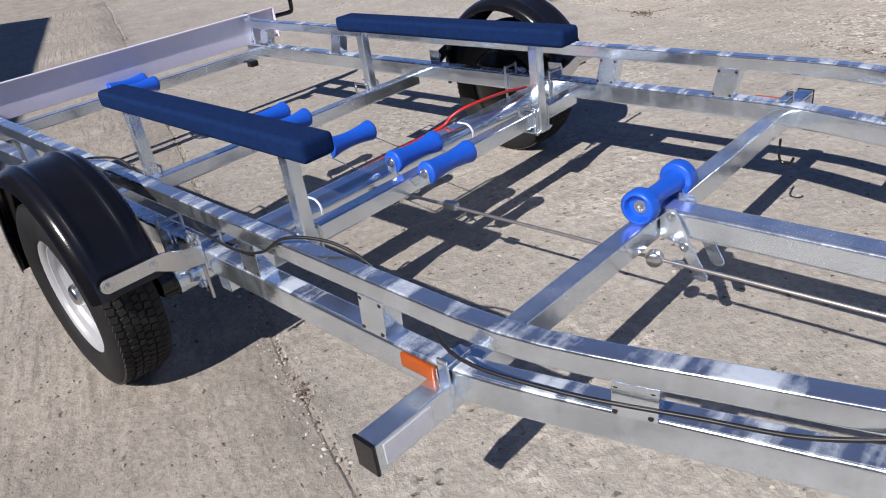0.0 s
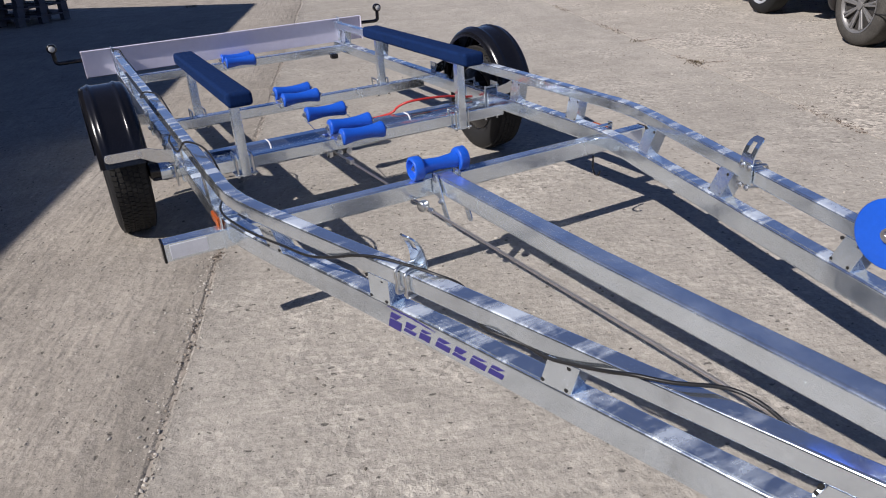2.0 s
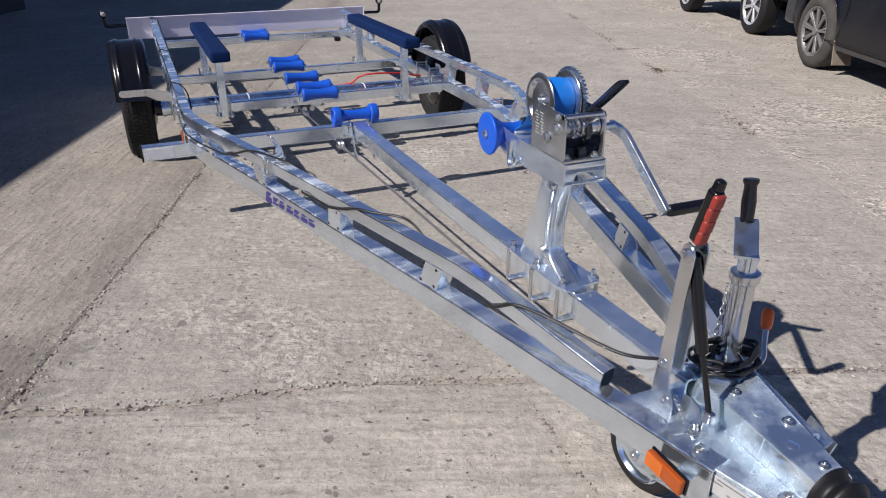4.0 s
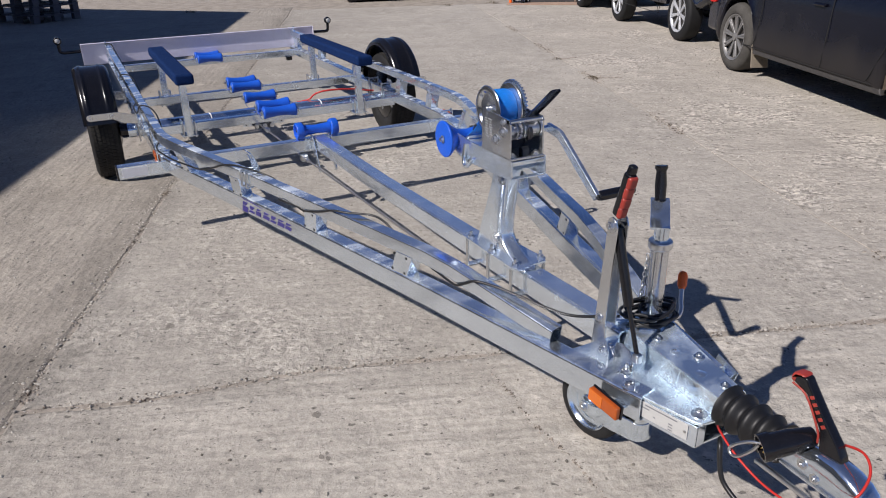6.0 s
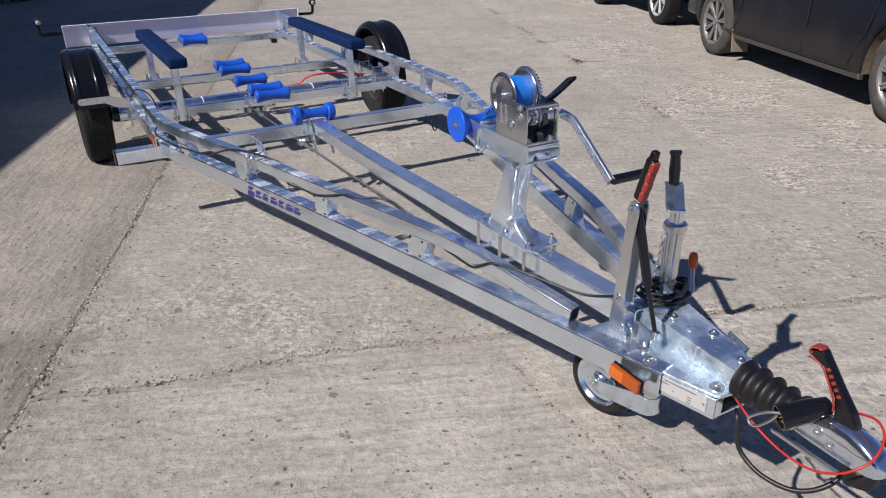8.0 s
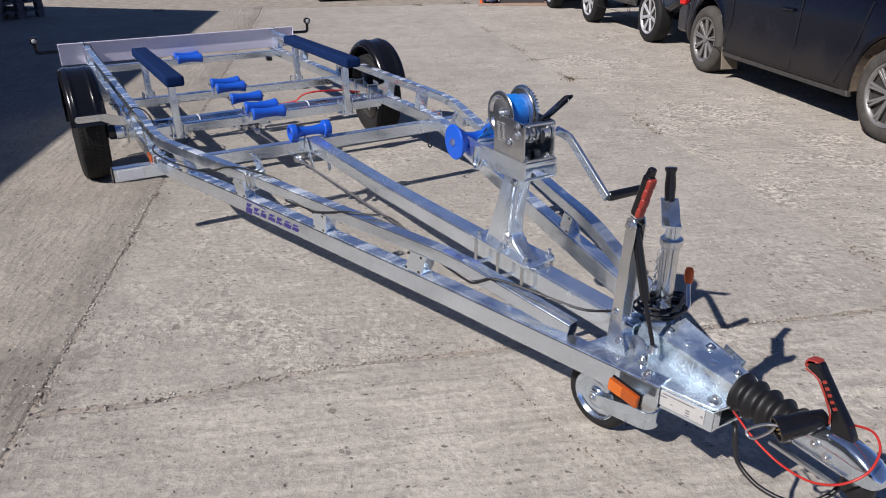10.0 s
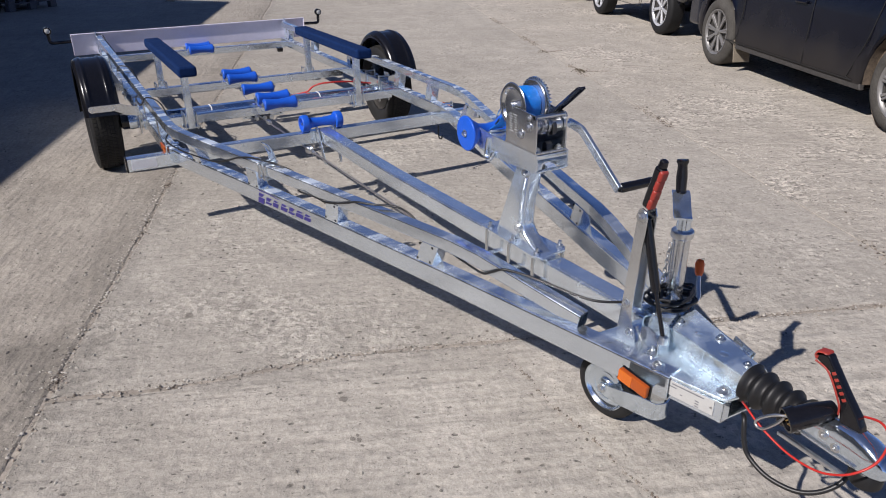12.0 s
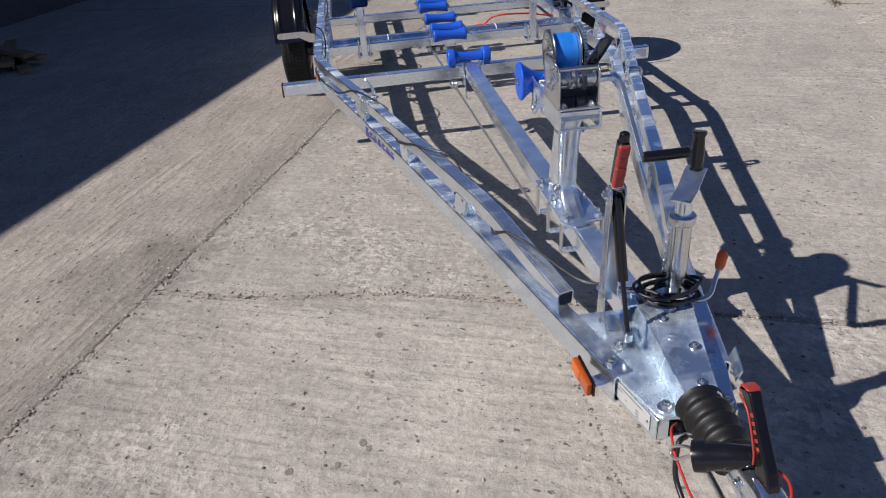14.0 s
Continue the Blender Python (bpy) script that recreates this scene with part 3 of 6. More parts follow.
def up_z(x):
    return UP_Z if x < 1.95 else UP_Z - (x - 1.95) * 0.165


LOWX = [-3.03] + [r[0] for r in LOW_OUT]
UPX = [-3.02] + [r[0] for r in UP_OUT[:-1]] + [1.90, 2.0, 2.350]
GUSSETS = [-2.85, -2.2, -0.62, -0.18, 0.345, 0.797, 1.310, 1.787]


def rails(s):
    fpart("lower_rail", tube([(x, s * low_y(x), low_z(x)) for x in LOWX], LOW_W, LOW_H, 0.009, 0.08), RAIL, trailer)
    fpart("upper_rail", tube([(x, s * up_y(x), up_z(x)) for x in UPX], UP_W, UP_H, 0.0065, 0.08), RAIL, trailer)
    for x in GUSSETS:
        y = along(UP_OUT, x) - 0.0225
        ang = math.degrees(math.atan2(up_y(x + 0.02) - up_y(x - 0.02), 0.04)) * s
        z0, z1 = low_z(x) + LOW_H / 2 - 0.004, UP_Z - UP_H / 2 + 0.004
        bm = bmesh.new()
        m = at(x, s * y, 0, 0, 0, ang)
        skew = 0.032 if x > 0.5 else 0.018
        # a folded plate: two sides and a web
        for side in (-1, 1):
            prism(bm, [(-0.038, z0), (0.034, z0), (0.034 + skew, z1), (-0.038 + skew, z1)], side * 0.0215 - 0.0018, side * 0.0215 + 0.0018, m, 0.0008)
        prism(bm, [(0.0305, z0), (0.034, z0), (0.034 + skew, z1), (0.0305 + skew, z1)], -0.021, 0.021, m)
        lean = s * (low_y(x) - up_y(x)) * 0.8
        for v in bm.verts:
            v.co.y += lean * (z1 - v.co.z) / (z1 - z0)
        g = fpart("gusset", bm, GALV, trailer, "", 0)
        for dx, up in ((-0.030, 0), (0.026, 0), (-0.016, 1), (0.040, 1)):
            for side in (-1, 1):
                h = new("hole_disc", HOLE_MESH)
                h.parent = g
                h.matrix_basis = AXIS @ at(0, lean * (0.15 if up else 0.85), 0) @ m @ at(dx, side * 0.0215, z1 - 0.010 if up else z0 + 0.010)


both(rails)

# cross tubes: x, half length, middle height, width, height
for x, half, z, w, h in [(0.0, 0.985, 0.353, 0.05, 0.066), (-0.80, 0.79, 0.333, 0.05, 0.056), (-1.68, 0.79, 0.325, 0.05, 0.056), (-2.99, 0.76, 0.356, 0.05, 0.056)]:
    fpart("cross_tube", tube([(x, -half, z), (x, half, z)], w, h, 0.006, 0.0 if x == 0 else 0.05), GALV, trailer)


def cross_ends(s):
    bm = block(bmesh.new(), (0.054, 0.008, 0.070), at(0, s * 0.989, 0.353), 0.003)
    fpart("end_cap", bm, PLASTIC, trailer, "black plastic end cap")
    bm = block(bmesh.new(), (0.002, 0.115, 0.046), at(0.0262, s * 0.912, 0.353), 0.0008, 1)
    fpart("reflector_sticker", bm, WHITE, trailer, "white reflective sticker")
    # amber side marker with its strap
    bm = block(bmesh.new(), (0.090, 0.012, 0.032), at(-0.05, s * 0.804, 0.398), 0.004)
    fpart("side_marker", bm, ORANGE, trailer, "amber reflector on the lower rail")
    bm = bmesh.new()
    prism(bm, [(0.002, 0.318), (0.030, 0.318), (0.026, 0.440), (0.002, 0.440)], s * 0.7985, s * 0.8035, None, 0.001)
    block(bm, (0.026, 0.065, 0.004), at(0.015, s * 0.772, 0.4295), 0.001)
    fpart("rail_strap", bm, ZINC, trailer)
    # hanging hook
    bm = wire([(0.035, s * 0.70, 0.32), (0.035, s * 0.70, 0.27), (0.045, s * 0.70, 0.245), (0.07, s * 0.70, 0.245), (0.08, s * 0.70, 0.265)], 0.004)
    if s > 0:
        fpart("cable_hook", bm, PLASTIC, trailer, "black wire hook under the cross tube")
    else:
        bm.free()


both(cross_ends)
fpart("axle_beam", sweep(bmesh.new(), [(-0.97, -0.86, 0.318), (-0.97, 0.86, 0.318)], section(0.105, 0.078, 0.034, 8)), ZINC, trailer)
for y in (-0.378, 0.33):
    bm = sweep(bmesh.new(), [(-0.97, y, 0.318), (-0.97, y + 0.006, 0.318)], section(0.109, 0.082, 0.036, 8))
    fpart("cable_tie", bm, WHITE, trailer, "white cable tie")

# drilled bracket under the axle with the brake compensator
bm = block(bmesh.new(), (0.004, 0.262, 0.040), at(-0.9150, -0.062, 0.276), 0.001)
bb = fpart("brake_bracket", bm, GALV, trailer, "drilled zinc bracket under the axle beam")
for k in range(7):
    h = new("hole_disc", HOLE_MESH)
    h.parent = bb
    h.matrix_basis = AXIS @ at(-0.9145, -0.175 + 0.038 * k, 0.268 + (0.014 if k % 2 else 0.0), 0, 0, 90)
bm = block(bmesh.new(), (0.014, 0.120, 0.022), at(-0.880, -0.070, 0.258, 0, 0, 8), 0.004)
cp = fpart("brake_compensator", bm, DARKSTEEL, trailer, "dark brake compensator bar")
for y in (-0.118, -0.066, -0.020):
    bolt(cp, (-0.873, y, 0.258), (1, 0, 0), 1.1, AXIS)
bm = block(bmesh.new(), (0.034, 0.018, 0.024), at(-0.858, -0.120, 0.268), 0.003)
fpart("clevis", bm, BOLT, cp)

# the drawbar beam down the middle, in yard coordinates
part("drawbar_beam", tube([(0.03, -0.018, 0.368), (0.9, -0.002, 0.385), (2.45, 0.022, 0.455)], 0.070, 0.068, 0.010, 0.05), GALV, trailer)

# plates that tie the beam's tail to the cross tube
for y in (-0.062, 0.026):
    bm = bmesh.new()
    prism(bm, [(0.030, 0.412), (0.068, 0.414), (0.108, 0.335), (0.156, 0.252), (0.157, 0.243), (0.150, 0.236), (0.136, 0.234), (0.124, 0.240), (0.080, 0.322), (0.030, 0.330)], y, y + 0.005, None, 0.001)
    pl = part("beam_plate", bm, GALV, trailer)
    for p in ((0.058, 0.392), (0.095, 0.318)):
        bolt(pl, (p[0], y if y < 0 else y + 0.005, p[1]), (0, -1 if y < 0 else 1, 0), 0.9)

# brake rod with its yokes
bm = rod(bmesh.new(), (-0.86, -0.155, 0.292), (0.10, -0.108, 0.297), 0.0050, 10)
rod(bm, (0.10, -0.108, 0.297), (1.62, -0.022, 0.305), 0.0050, 10)
br = part("brake_rod", bm, RODSTEEL, trailer, "thin bare steel brake rod")
bm = block(bmesh.new(), (0.05, 0.022, 0.022), at(-0.62, -0.143, 0.296, 0, 0, 3), 0.003)
part("rod_yoke", bm, BOLT, br)
# adjuster nut and swivel under the beam's tail
bm = lathe(bmesh.new(), [(-0.016, 0), (-0.016, 0.017), (-0.010, 0.021), (0.010, 0.021), (0.016, 0.017), (0.016, 0)], at(0.045, -0.112, 0.297, 0, 0, 20), 18, False)
part("rod_swivel", bm, BOLT, br)
bm = lathe(bmesh.new(), [(-0.012, 0), (-0.012, 0.010), (0.012, 0.010), (0.012, 0)], at(0.105, -0.108, 0.297, 0, 0, -87), 6, False)
part("rod_nut", bm, BOLT, br)


def rail_flag(s):
    """A slotted tie-down plate clamped to the upper rail."""
    x, y, ang = 0.915, up_y(0.915), math.degrees(math.atan2(up_y(0.96) - up_y(0.86), 0.1)) * s
    m = at(x, s * y, 0, 0, 0, ang)
    # a strip bent outwards towards its rounded, slotted top
    q = at(x, s * y, 0, 0, 0, 0.85 * ang)
    bm, rows_ = bmesh.new(), []
    curve = [(-0.0250, 0.500, 0.028), (-0.0250, 0.552, 0.028), (-0.0235, 0.572, 0.027), (-0.019, 0.590, 0.026), (-0.012, 0.606, 0.026), (-0.003, 0.619, 0.025), (0.005, 0.628, 0.021), (0.010, 0.633, 0.014)]
    for yy, z, w in curve:
        rows_.append([bm.verts.new(q @ Vector((k * w, s * yy, z))) for k in (-1, -0.36, 0.36, 1)])
    for i, (a, b) in enumerate(zip(rows_, rows_[1:])):
        for j in range(3):
            if not (j == 1 and i in (3, 4)):
                bm.faces.new((a[j], a[j + 1], b[j + 1], b[j]))
    bmesh.ops.recalc_face_normals(bm, faces=bm.faces)
    bmesh.ops.solidify(bm, geom=bm.faces[:], thickness=0.004)
    f = fpart("tie_down_plate", bm, ZINC, trailer, "bent zinc tie-down plate with a slot")
    for dx in (-0.016, 0.016):
        bm = wire([m @ Vector((dx, s * -0.030, 0.492)), m @ Vector((dx, s * 0.026, 0.492)), m @ Vector((dx, s * 0.028, 0.520)), m @ Vector((dx, s * 0.026, 0.553)), m @ Vector((dx, s * -0.034, 0.553))], 0.004)
        fpart("u_bolt", bm, BOLT, f)
        for z in (0.492, 0.553):
            bolt(f, m @ Vector((dx, s * -0.028, z)), m.to_3x3() @ Vector((0, -s, 0)), 0.8, AXIS)


both(rail_flag)

# ---- wheels, mudguards, bunks, rollers, tail ----
HUB = {-1: (-1.210, 0.988, 0.286), 1: (-1.232, 0.962, 0.286)}      # each side: along, out, up
TYRE_R = 0.286


def trailer_wheel(s):
    hx, hy, hz = HUB[s]
    m = at(hx, s * hy, hz)
    wheel = new("wheel")
    wheel.parent = trailer
    W, R = 0.0825, TYRE_R
    prof = [(-0.055, 0.172), (-0.072, 0.180), (-W, 0.212), (-W, 0.242), (-0.075, R - 0.016), (-0.060, R - 0.006), (-0.030, R - 0.003), (0.0, R - 0.002),
            (0.030, R - 0.003), (0.060, R - 0.006), (0.075, R - 0.016), (W, 0.242), (W, 0.212), (0.072, 0.180), (0.055, 0.172)]
    tyre = fpart("tyre", lathe(bmesh.new(), prof, m, 64), RUBBER, wheel)
    bm = bmesh.new()
    for k in range(76):
        a = 2 * math.pi * k / 76
        for j, (y, w, off) in enumerate(((-0.057, 0.020, 0.0), (-0.032, 0.018, 0.5), (-0.0105, 0.015, 0.2), (0.0105, 0.015, 0.7), (0.032, 0.018, 0.0), (0.057, 0.020, 0.5))):
            r = R - 0.0035 - (0.0 if abs(y) < 0.04 else 0.0045)
            mm = m @ Matrix.Rotation(a + off * 2 * math.pi / 76, 4, "Y") @ at(0, y, r, (4 if y < 0 else -4) if abs(y) > 0.04 else 0, 0, 14 if j % 2 else -14)
            merge(bm, [mm @ Vector((x_ * 0.0094, y_ * w / 2, z_ * 0.005)) for x_ in (-1, 1) for y_ in (-1, 1) for z_ in (-1, 1)],
                  [(0, 1, 3, 2), (4, 6, 7, 5), (0, 4, 5, 1), (2, 3, 7, 6), (1, 5, 7, 3), (0, 2, 6, 4)])
    tr = fpart("tread", bm, TREAD, tyre, "dusty blocked tread", 0)
    tagged(tr, kind="stuff")
    o = s
    rim = [(-0.060 * o, 0.172), (-0.066 * o, 0.183), (-0.060 * o, 0.178), (-0.052 * o, 0.164), (-0.010 * o, 0.154), (0.050 * o, 0.154), (0.052 * o, 0.164), (0.060 * o, 0.178),
           (0.066 * o, 0.183), (0.064 * o, 0.173), (0.055 * o, 0.160), (0.012 * o, 0.146), (0.018 * o, 0.124), (0.034 * o, 0.108), (0.034 * o, 0.088), (0.024 * o, 0.062), (0.024 * o, 0.0),
           (0.018 * o, 0.0), (0.018 * o, 0.06), (0.005 * o, 0.146), (-0.045 * o, 0.149)]
    rm = fpart("rim", lathe(bmesh.new(), rim, m, 48, True), RIM, wheel, "silver painted steel rim")
    bm = lathe(bmesh.new(), [(0.02 * o, 0), (0.02 * o, 0.034), (0.055 * o, 0.032), (0.062 * o, 0.024), (0.062 * o, 0)], m, 20, False)
    fpart("hub_cap", bm, BOLT, wheel, "zinc hub cap")
    for k in range(4):
        a = 2 * math.pi * k / 4 + 0.4
        bolt(rm, m @ Vector((0.05 * math.cos(a), 0.024 * o, 0.05 * math.sin(a))), (0, o, 0), 1.1, AXIS, "wheel_nut")
    # drum with a black flange added over the rim, where it lies in shade
    bm = lathe(bmesh.new(), [(-0.100 * o, 0), (-0.100 * o, 0.090), (-0.085 * o, 0.130), (-0.070 * o, 0.170), (-0.067 * o, 0.170), (-0.060 * o, 0.146), (-0.03 * o, 0.146), (-0.03 * o, 0.0)], m, 32, False)
    fpart("brake_drum", bm, PLASTIC, wheel, "black brake drum with a flange added to darken the shaded rim")
    bm = tube([(-0.96, s * 0.875, 0.322), (-1.08, s * 0.875, 0.30), (hx, s * 0.875, hz)], 0.040, 0.085, 0.008)
    fpart("swing_arm", bm, PLASTIC, trailer, "black suspension swing arm")


def mudguard(s):
    m = at(HUB[s][0] + 0.008, s * HUB[s][1], 0.334)
    cols, a0, a1 = 44, 10, 188
    prof = []
    for k in range(-16, 17):
        y = k / 16 * 0.097
        r = 0.337
        for c in (-0.055, 0.050):
            r += 0.007 * math.exp(-((y - c) / 0.0085) ** 2)
        if abs(k) >= 13:
            r -= 0.0016 * (abs(k) - 12) ** 1.8
        prof.append((y, r))
    prof = [(-0.098, 0.297)] + prof + [(0.098, 0.297)]
    bm = bmesh.new()
    grid = []
    for i in range(cols + 1):
        a = radians(a0 + (a1 - a0) * i / cols)
        # the beads fade out before the ends
        fade = min(1.0, min(i, cols - i) / 6)
        grid.append([bm.verts.new(m @ Vector(((0.337 + (r - 0.337) * fade if r > 0.337 else r) * math.cos(a), y, (0.337 + (r - 0.337) * fade if r > 0.337 else r) * math.sin(a)))) for y, r in prof])
    for i in range(cols):
        for j in range(len(prof) - 1):
            bm.faces.new((grid[i][j], grid[i][j + 1], grid[i + 1][j + 1], grid[i + 1][j]))
    bmesh.ops.recalc_face_normals(bm, faces=bm.faces)
    bmesh.ops.solidify(bm, geom=bm.faces[:], thickness=0.003)
    fpart("mudguard", bm, PLASTIC, trailer, "glossy black ribbed plastic mudguard")
    for x, z, dirn in ((-0.848, 0.440, 1), (-1.57, 0.44, -1)):
        # a flat bar with rounded ends, cranked down to the rail
        bm = bmesh.new()
        out = [(0.900, z + 0.019), (1.040, z + 0.019)]
        out += [(1.046 + 0.019 * math.sin(radians(a)), z + 0.019 * math.cos(radians(a))) for a in range(15, 180, 22)]
        out += [(1.040, z - 0.019), (0.93, z - 0.019), (0.872, z - 0.050), (0.802, z - 0.060), (0.802, z - 0.006), (0.85, z + 0.002)]
        t = bmesh.new()
        prism(t, out, -0.0025, 0.0025, None, 0.001)
        turn = Matrix(((0, 1, 0, x), (s, 0, 0, 0), (0, 0, 1, 0), (0, 0, 0, 1)))
        join(bm, t, turn)
        b = fpart("mudguard_bracket", bm, WZINC, trailer)
        for y in (0.93, 1.046):
            bolt(b, (x + 0.003 * dirn, s * y, z), (dirn, 0, 0), 0.7, AXIS)
        bm = block(bmesh.new(), (0.06, 0.006, 0.10), at(x - 0.03 * dirn, s * 0.801, z - 0.03), 0.0015)
        c = fpart("bracket_foot", bm, GALV, b)
        for dz in (0.03, -0.04):
            for dx in (-0.02, 0.02):
                bolt(c, (x - 0.03 * dirn + dx, s * 0.804, z - 0.03 + dz), (0, s, 0), 0.9, AXIS)


both(trailer_wheel)
both(mudguard)


def axle_mount(s):
    """Plates and U-bolts that hold the axle to the lower rail."""
    for x in (-0.90, -1.05):
        bm = bmesh.new()
        prism(bm, [(x - 0.03, 0.28), (x + 0.03, 0.28), (x + 0.03, 0.40), (x + 0.02, 0.425), (x - 0.02, 0.425), (x - 0.03, 0.40)], s * 0.800, s * 0.806, None, 0.001)
        p = fpart("axle_bracket", bm, GALV, trailer)
        for z in (0.30, 0.37, 0.405):
            bolt(p, (x, s * 0.806, z), (0, s, 0), 1.0, AXIS)
    for x in (-0.86, -1.08):
        bm = wire([(x, s * 0.805, 0.27), (x, s * 0.805, 0.43), (x, s * 0.795, 0.436), (x, s * 0.745, 0.436), (x, s * 0.737, 0.43), (x, s * 0.737, 0.27)], 0.005)
        u = fpart("u_bolt", bm, BOLT, trailer)
    # rubber-sleeved axle end
    bm = lathe(bmesh.new(), [(-0.02, 0), (-0.02, 0.034), (0.02, 0.034), (0.02, 0)], at(-0.97, s * 0.88, 0.322), 20, False)
    fpart("axle_sleeve", bm, PLASTIC, trailer)


both(axle_mount)


def bunk(s):
    y = s * 0.537
    bm = block(bmesh.new(), (1.20, 0.104, 0.060), at(-1.212, y, 0.640), 0.016, 4)
    b = fpart("bunk", bm, CARPET, trailer, "navy blue carpeted bunk board")
    for x in (-0.765, -1.705):
        bm = tube([(x, y, 0.285), (x, y, 0.606)], 0.04, 0.04, 0.005)
        p = fpart("bunk_post", bm, GALV, trailer)
        bm = block(bmesh.new(), (0.11, 0.07, 0.005), at(x, y, 0.608), 0.001)
        fpart("bunk_plate", bm, GALV, p)
        bm = block(bmesh.new(), (0.095, 0.095, 0.006), at(x - 0.028, y, 0.292), 0.001)
        c = fpart("post_clamp", bm, GALV, p)
        for dy in (-0.034, 0.034):
            bm = wire([(x + 0.01, y + dy, 0.28), (x + 0.01, y + dy, 0.368), (x - 0.005, y + dy, 0.375), (x - 0.06, y + dy, 0.375), (x - 0.068, y + dy, 0.368), (x - 0.068, y + dy, 0.28)], 0.0045)
            fpart("u_bolt", bm, BOLT, c)
            for dx in (0.01, -0.068):
                bolt(c, (x + dx, y + dy, 0.289), (0, 0, -1), 0.8, AXIS)


both(bunk)


def keel_roller(x, z, tube_x, length=0.205):
    h = length / 2
    prof = [(-h, 0.0), (-h, 0.033), (-h + 0.004, 0.037)]
    for k in range(13):
        t = -1 + 2 * k / 12
        prof.append((t * (h - 0.010), 0.028 + 0.010 * t * t))
    prof += [(h - 0.004, 0.037), (h, 0.033), (h, 0.0)]
    r = fpart("keel_roller", lathe(bmesh.new(), prof, at(x, 0, z), 32, False), BLUE, trailer, "blue waisted keel roller")
    for s in (-1, 1):
        bm = bmesh.new()
        o = [(x + 0.019 * math.cos(radians(a)), z + 0.019 * math.sin(radians(a))) for a in range(0, 181, 30)]
        k = 1 if tube_x > x else -1
        prism(bm, o + [(x - 0.019, z - 0.03), (tube_x - k * 0.02 if k < 0 else tube_x + 0.0, z - 0.055), (tube_x, z - 0.06), (x + 0.019, z - 0.03)], s * (h + 0.002), s * (h + 0.006), None)
        b = fpart("roller_bracket", bm, GALV, r)
        bolt(b, (x, s * (h + 0.005), z), (0, s, 0), 1.1, AXIS)


for x, z, tx in ((-0.725, 0.376, -0.80), (-0.875, 0.386, -0.80), (-1.213, 0.376, -1.0), (-1.606, 0.374, -1.68), (-1.753, 0.384, -1.68), (-2.925, 0.385, -2.99), (-3.05, 0.390, -2.99)):
    keel_roller(x, z, tx)

# the front roller with its collars
bm = lathe(bmesh.new(), [(-0.094, 0), (-0.094, 0.030), (-0.112, 0.034), (-0.113, 0.038), (-0.108, 0.045), (-0.080, 0.045), (-0.073, 0.041), (-0.071, 0.0)], at(0.005, 0.0, 0.430), 30, False)
lathe(bm, [(0.071, 0), (0.073, 0.041), (0.080, 0.045), (0.108, 0.045), (0.113, 0.038), (0.112, 0.034), (0.094, 0.030), (0.094, 0)], at(0.005, 0.0, 0.430), 30, False)
lathe(bm, [(-0.072, 0), (-0.070, 0.030), (-0.045, 0.026), (0.0, 0.023), (0.045, 0.026), (0.070, 0.030), (0.072, 0)], at(0.005, 0.0, 0.430), 30, False)
fr = fpart("front_roller", bm, BLUE, trailer, "blue dumbbell keel roller")
bm = block(bmesh.new(), (0.045, 0.150, 0.004), at(0.012, 0.0, 0.390), 0.001)
for s in (-1, 1):
    block(bm, (0.036, 0.004, 0.065), at(0.010, s * 0.0735, 0.412), 0.001)
rb = fpart("roller_bracket", bm, ZINC, fr)
for s in (-1, 1):
    bolt(rb, (0.005, s * 0.094, 0.430), (0, s, 0), 1.2, AXIS)

# tail board and its arms
board = fpart("tail_board", block(bmesh.new(), (0.014, 1.96, 0.166), at(-3.070, 0, 0.482), 0.003), WHITEBOARD, trailer, "white filmed lighting board across the tail")
bm = block(bmesh.new(), (0.030, 1.964, 0.005), at(-3.060, 0, 0.566), 0.002)
fpart("board_lip", bm, WHITEBOARD, board)


def tail(s):
    bm = block(bmesh.new(), (0.030, 0.004, 0.166), at(-3.048, s * 0.978, 0.482), 0.001)
    fpart("board_end", bm, WHITEBOARD, board)
    bm = block(bmesh.new(), (0.045, 0.005, 0.20), at(-3.040, s * 0.795, 0.480), 0.001)
    block(bm, (0.11, 0.04, 0.005), at(-3.005, s * 0.775, 0.552), 0.001)
    b = fpart("board_bracket", bm, GALV, trailer)
    for z in (0.42, 0.53):
        bolt(b, (-3.04, s * 0.792, z), (0, -s, 0), 0.8, AXIS)
    bm = wire([(-3.08, s * 0.97, 0.512), (-3.08, s * 1.06, 0.510), (-3.08, s * 1.115, 0.510), (-3.08, s * 1.133, 0.522), (-3.08, s * 1.136, 0.560), (-3.08, s * 1.137, 0.585)], 0.013)
    arm = fpart("lamp_arm", bm, PLASTIC, trailer, "black rubber marker lamp arm")
    bm = lathe(bmesh.new(), [(-0.022, 0), (-0.022, 0.022), (-0.012, 0.030), (0.012, 0.030), (0.022, 0.022), (0.022, 0)], at(-3.08, s * 1.137, 0.605, 0, 0, 90), 20, False)
    lamp = fpart("marker_lamp", bm, PLASTIC, arm)
    bm = lathe(bmesh.new(), [(0, 0), (0, 0.019), (0.004, 0.017), (0.006, 0)], at(-3.058, s * 1.137, 0.605, 0, 0, -90), 18, False)
    fpart("lamp_lens", bm, PLATE, lamp, "clear marker lens")
    bm = block(bmesh.new(), (0.05, 0.05, 0.035), at(-2.95, s * 0.70, 0.318), 0.006)
    if s > 0:
        fpart("junction_box", bm, PLASTIC, trailer, "small black junction box")
    else:
        bm.free()


both(tail)

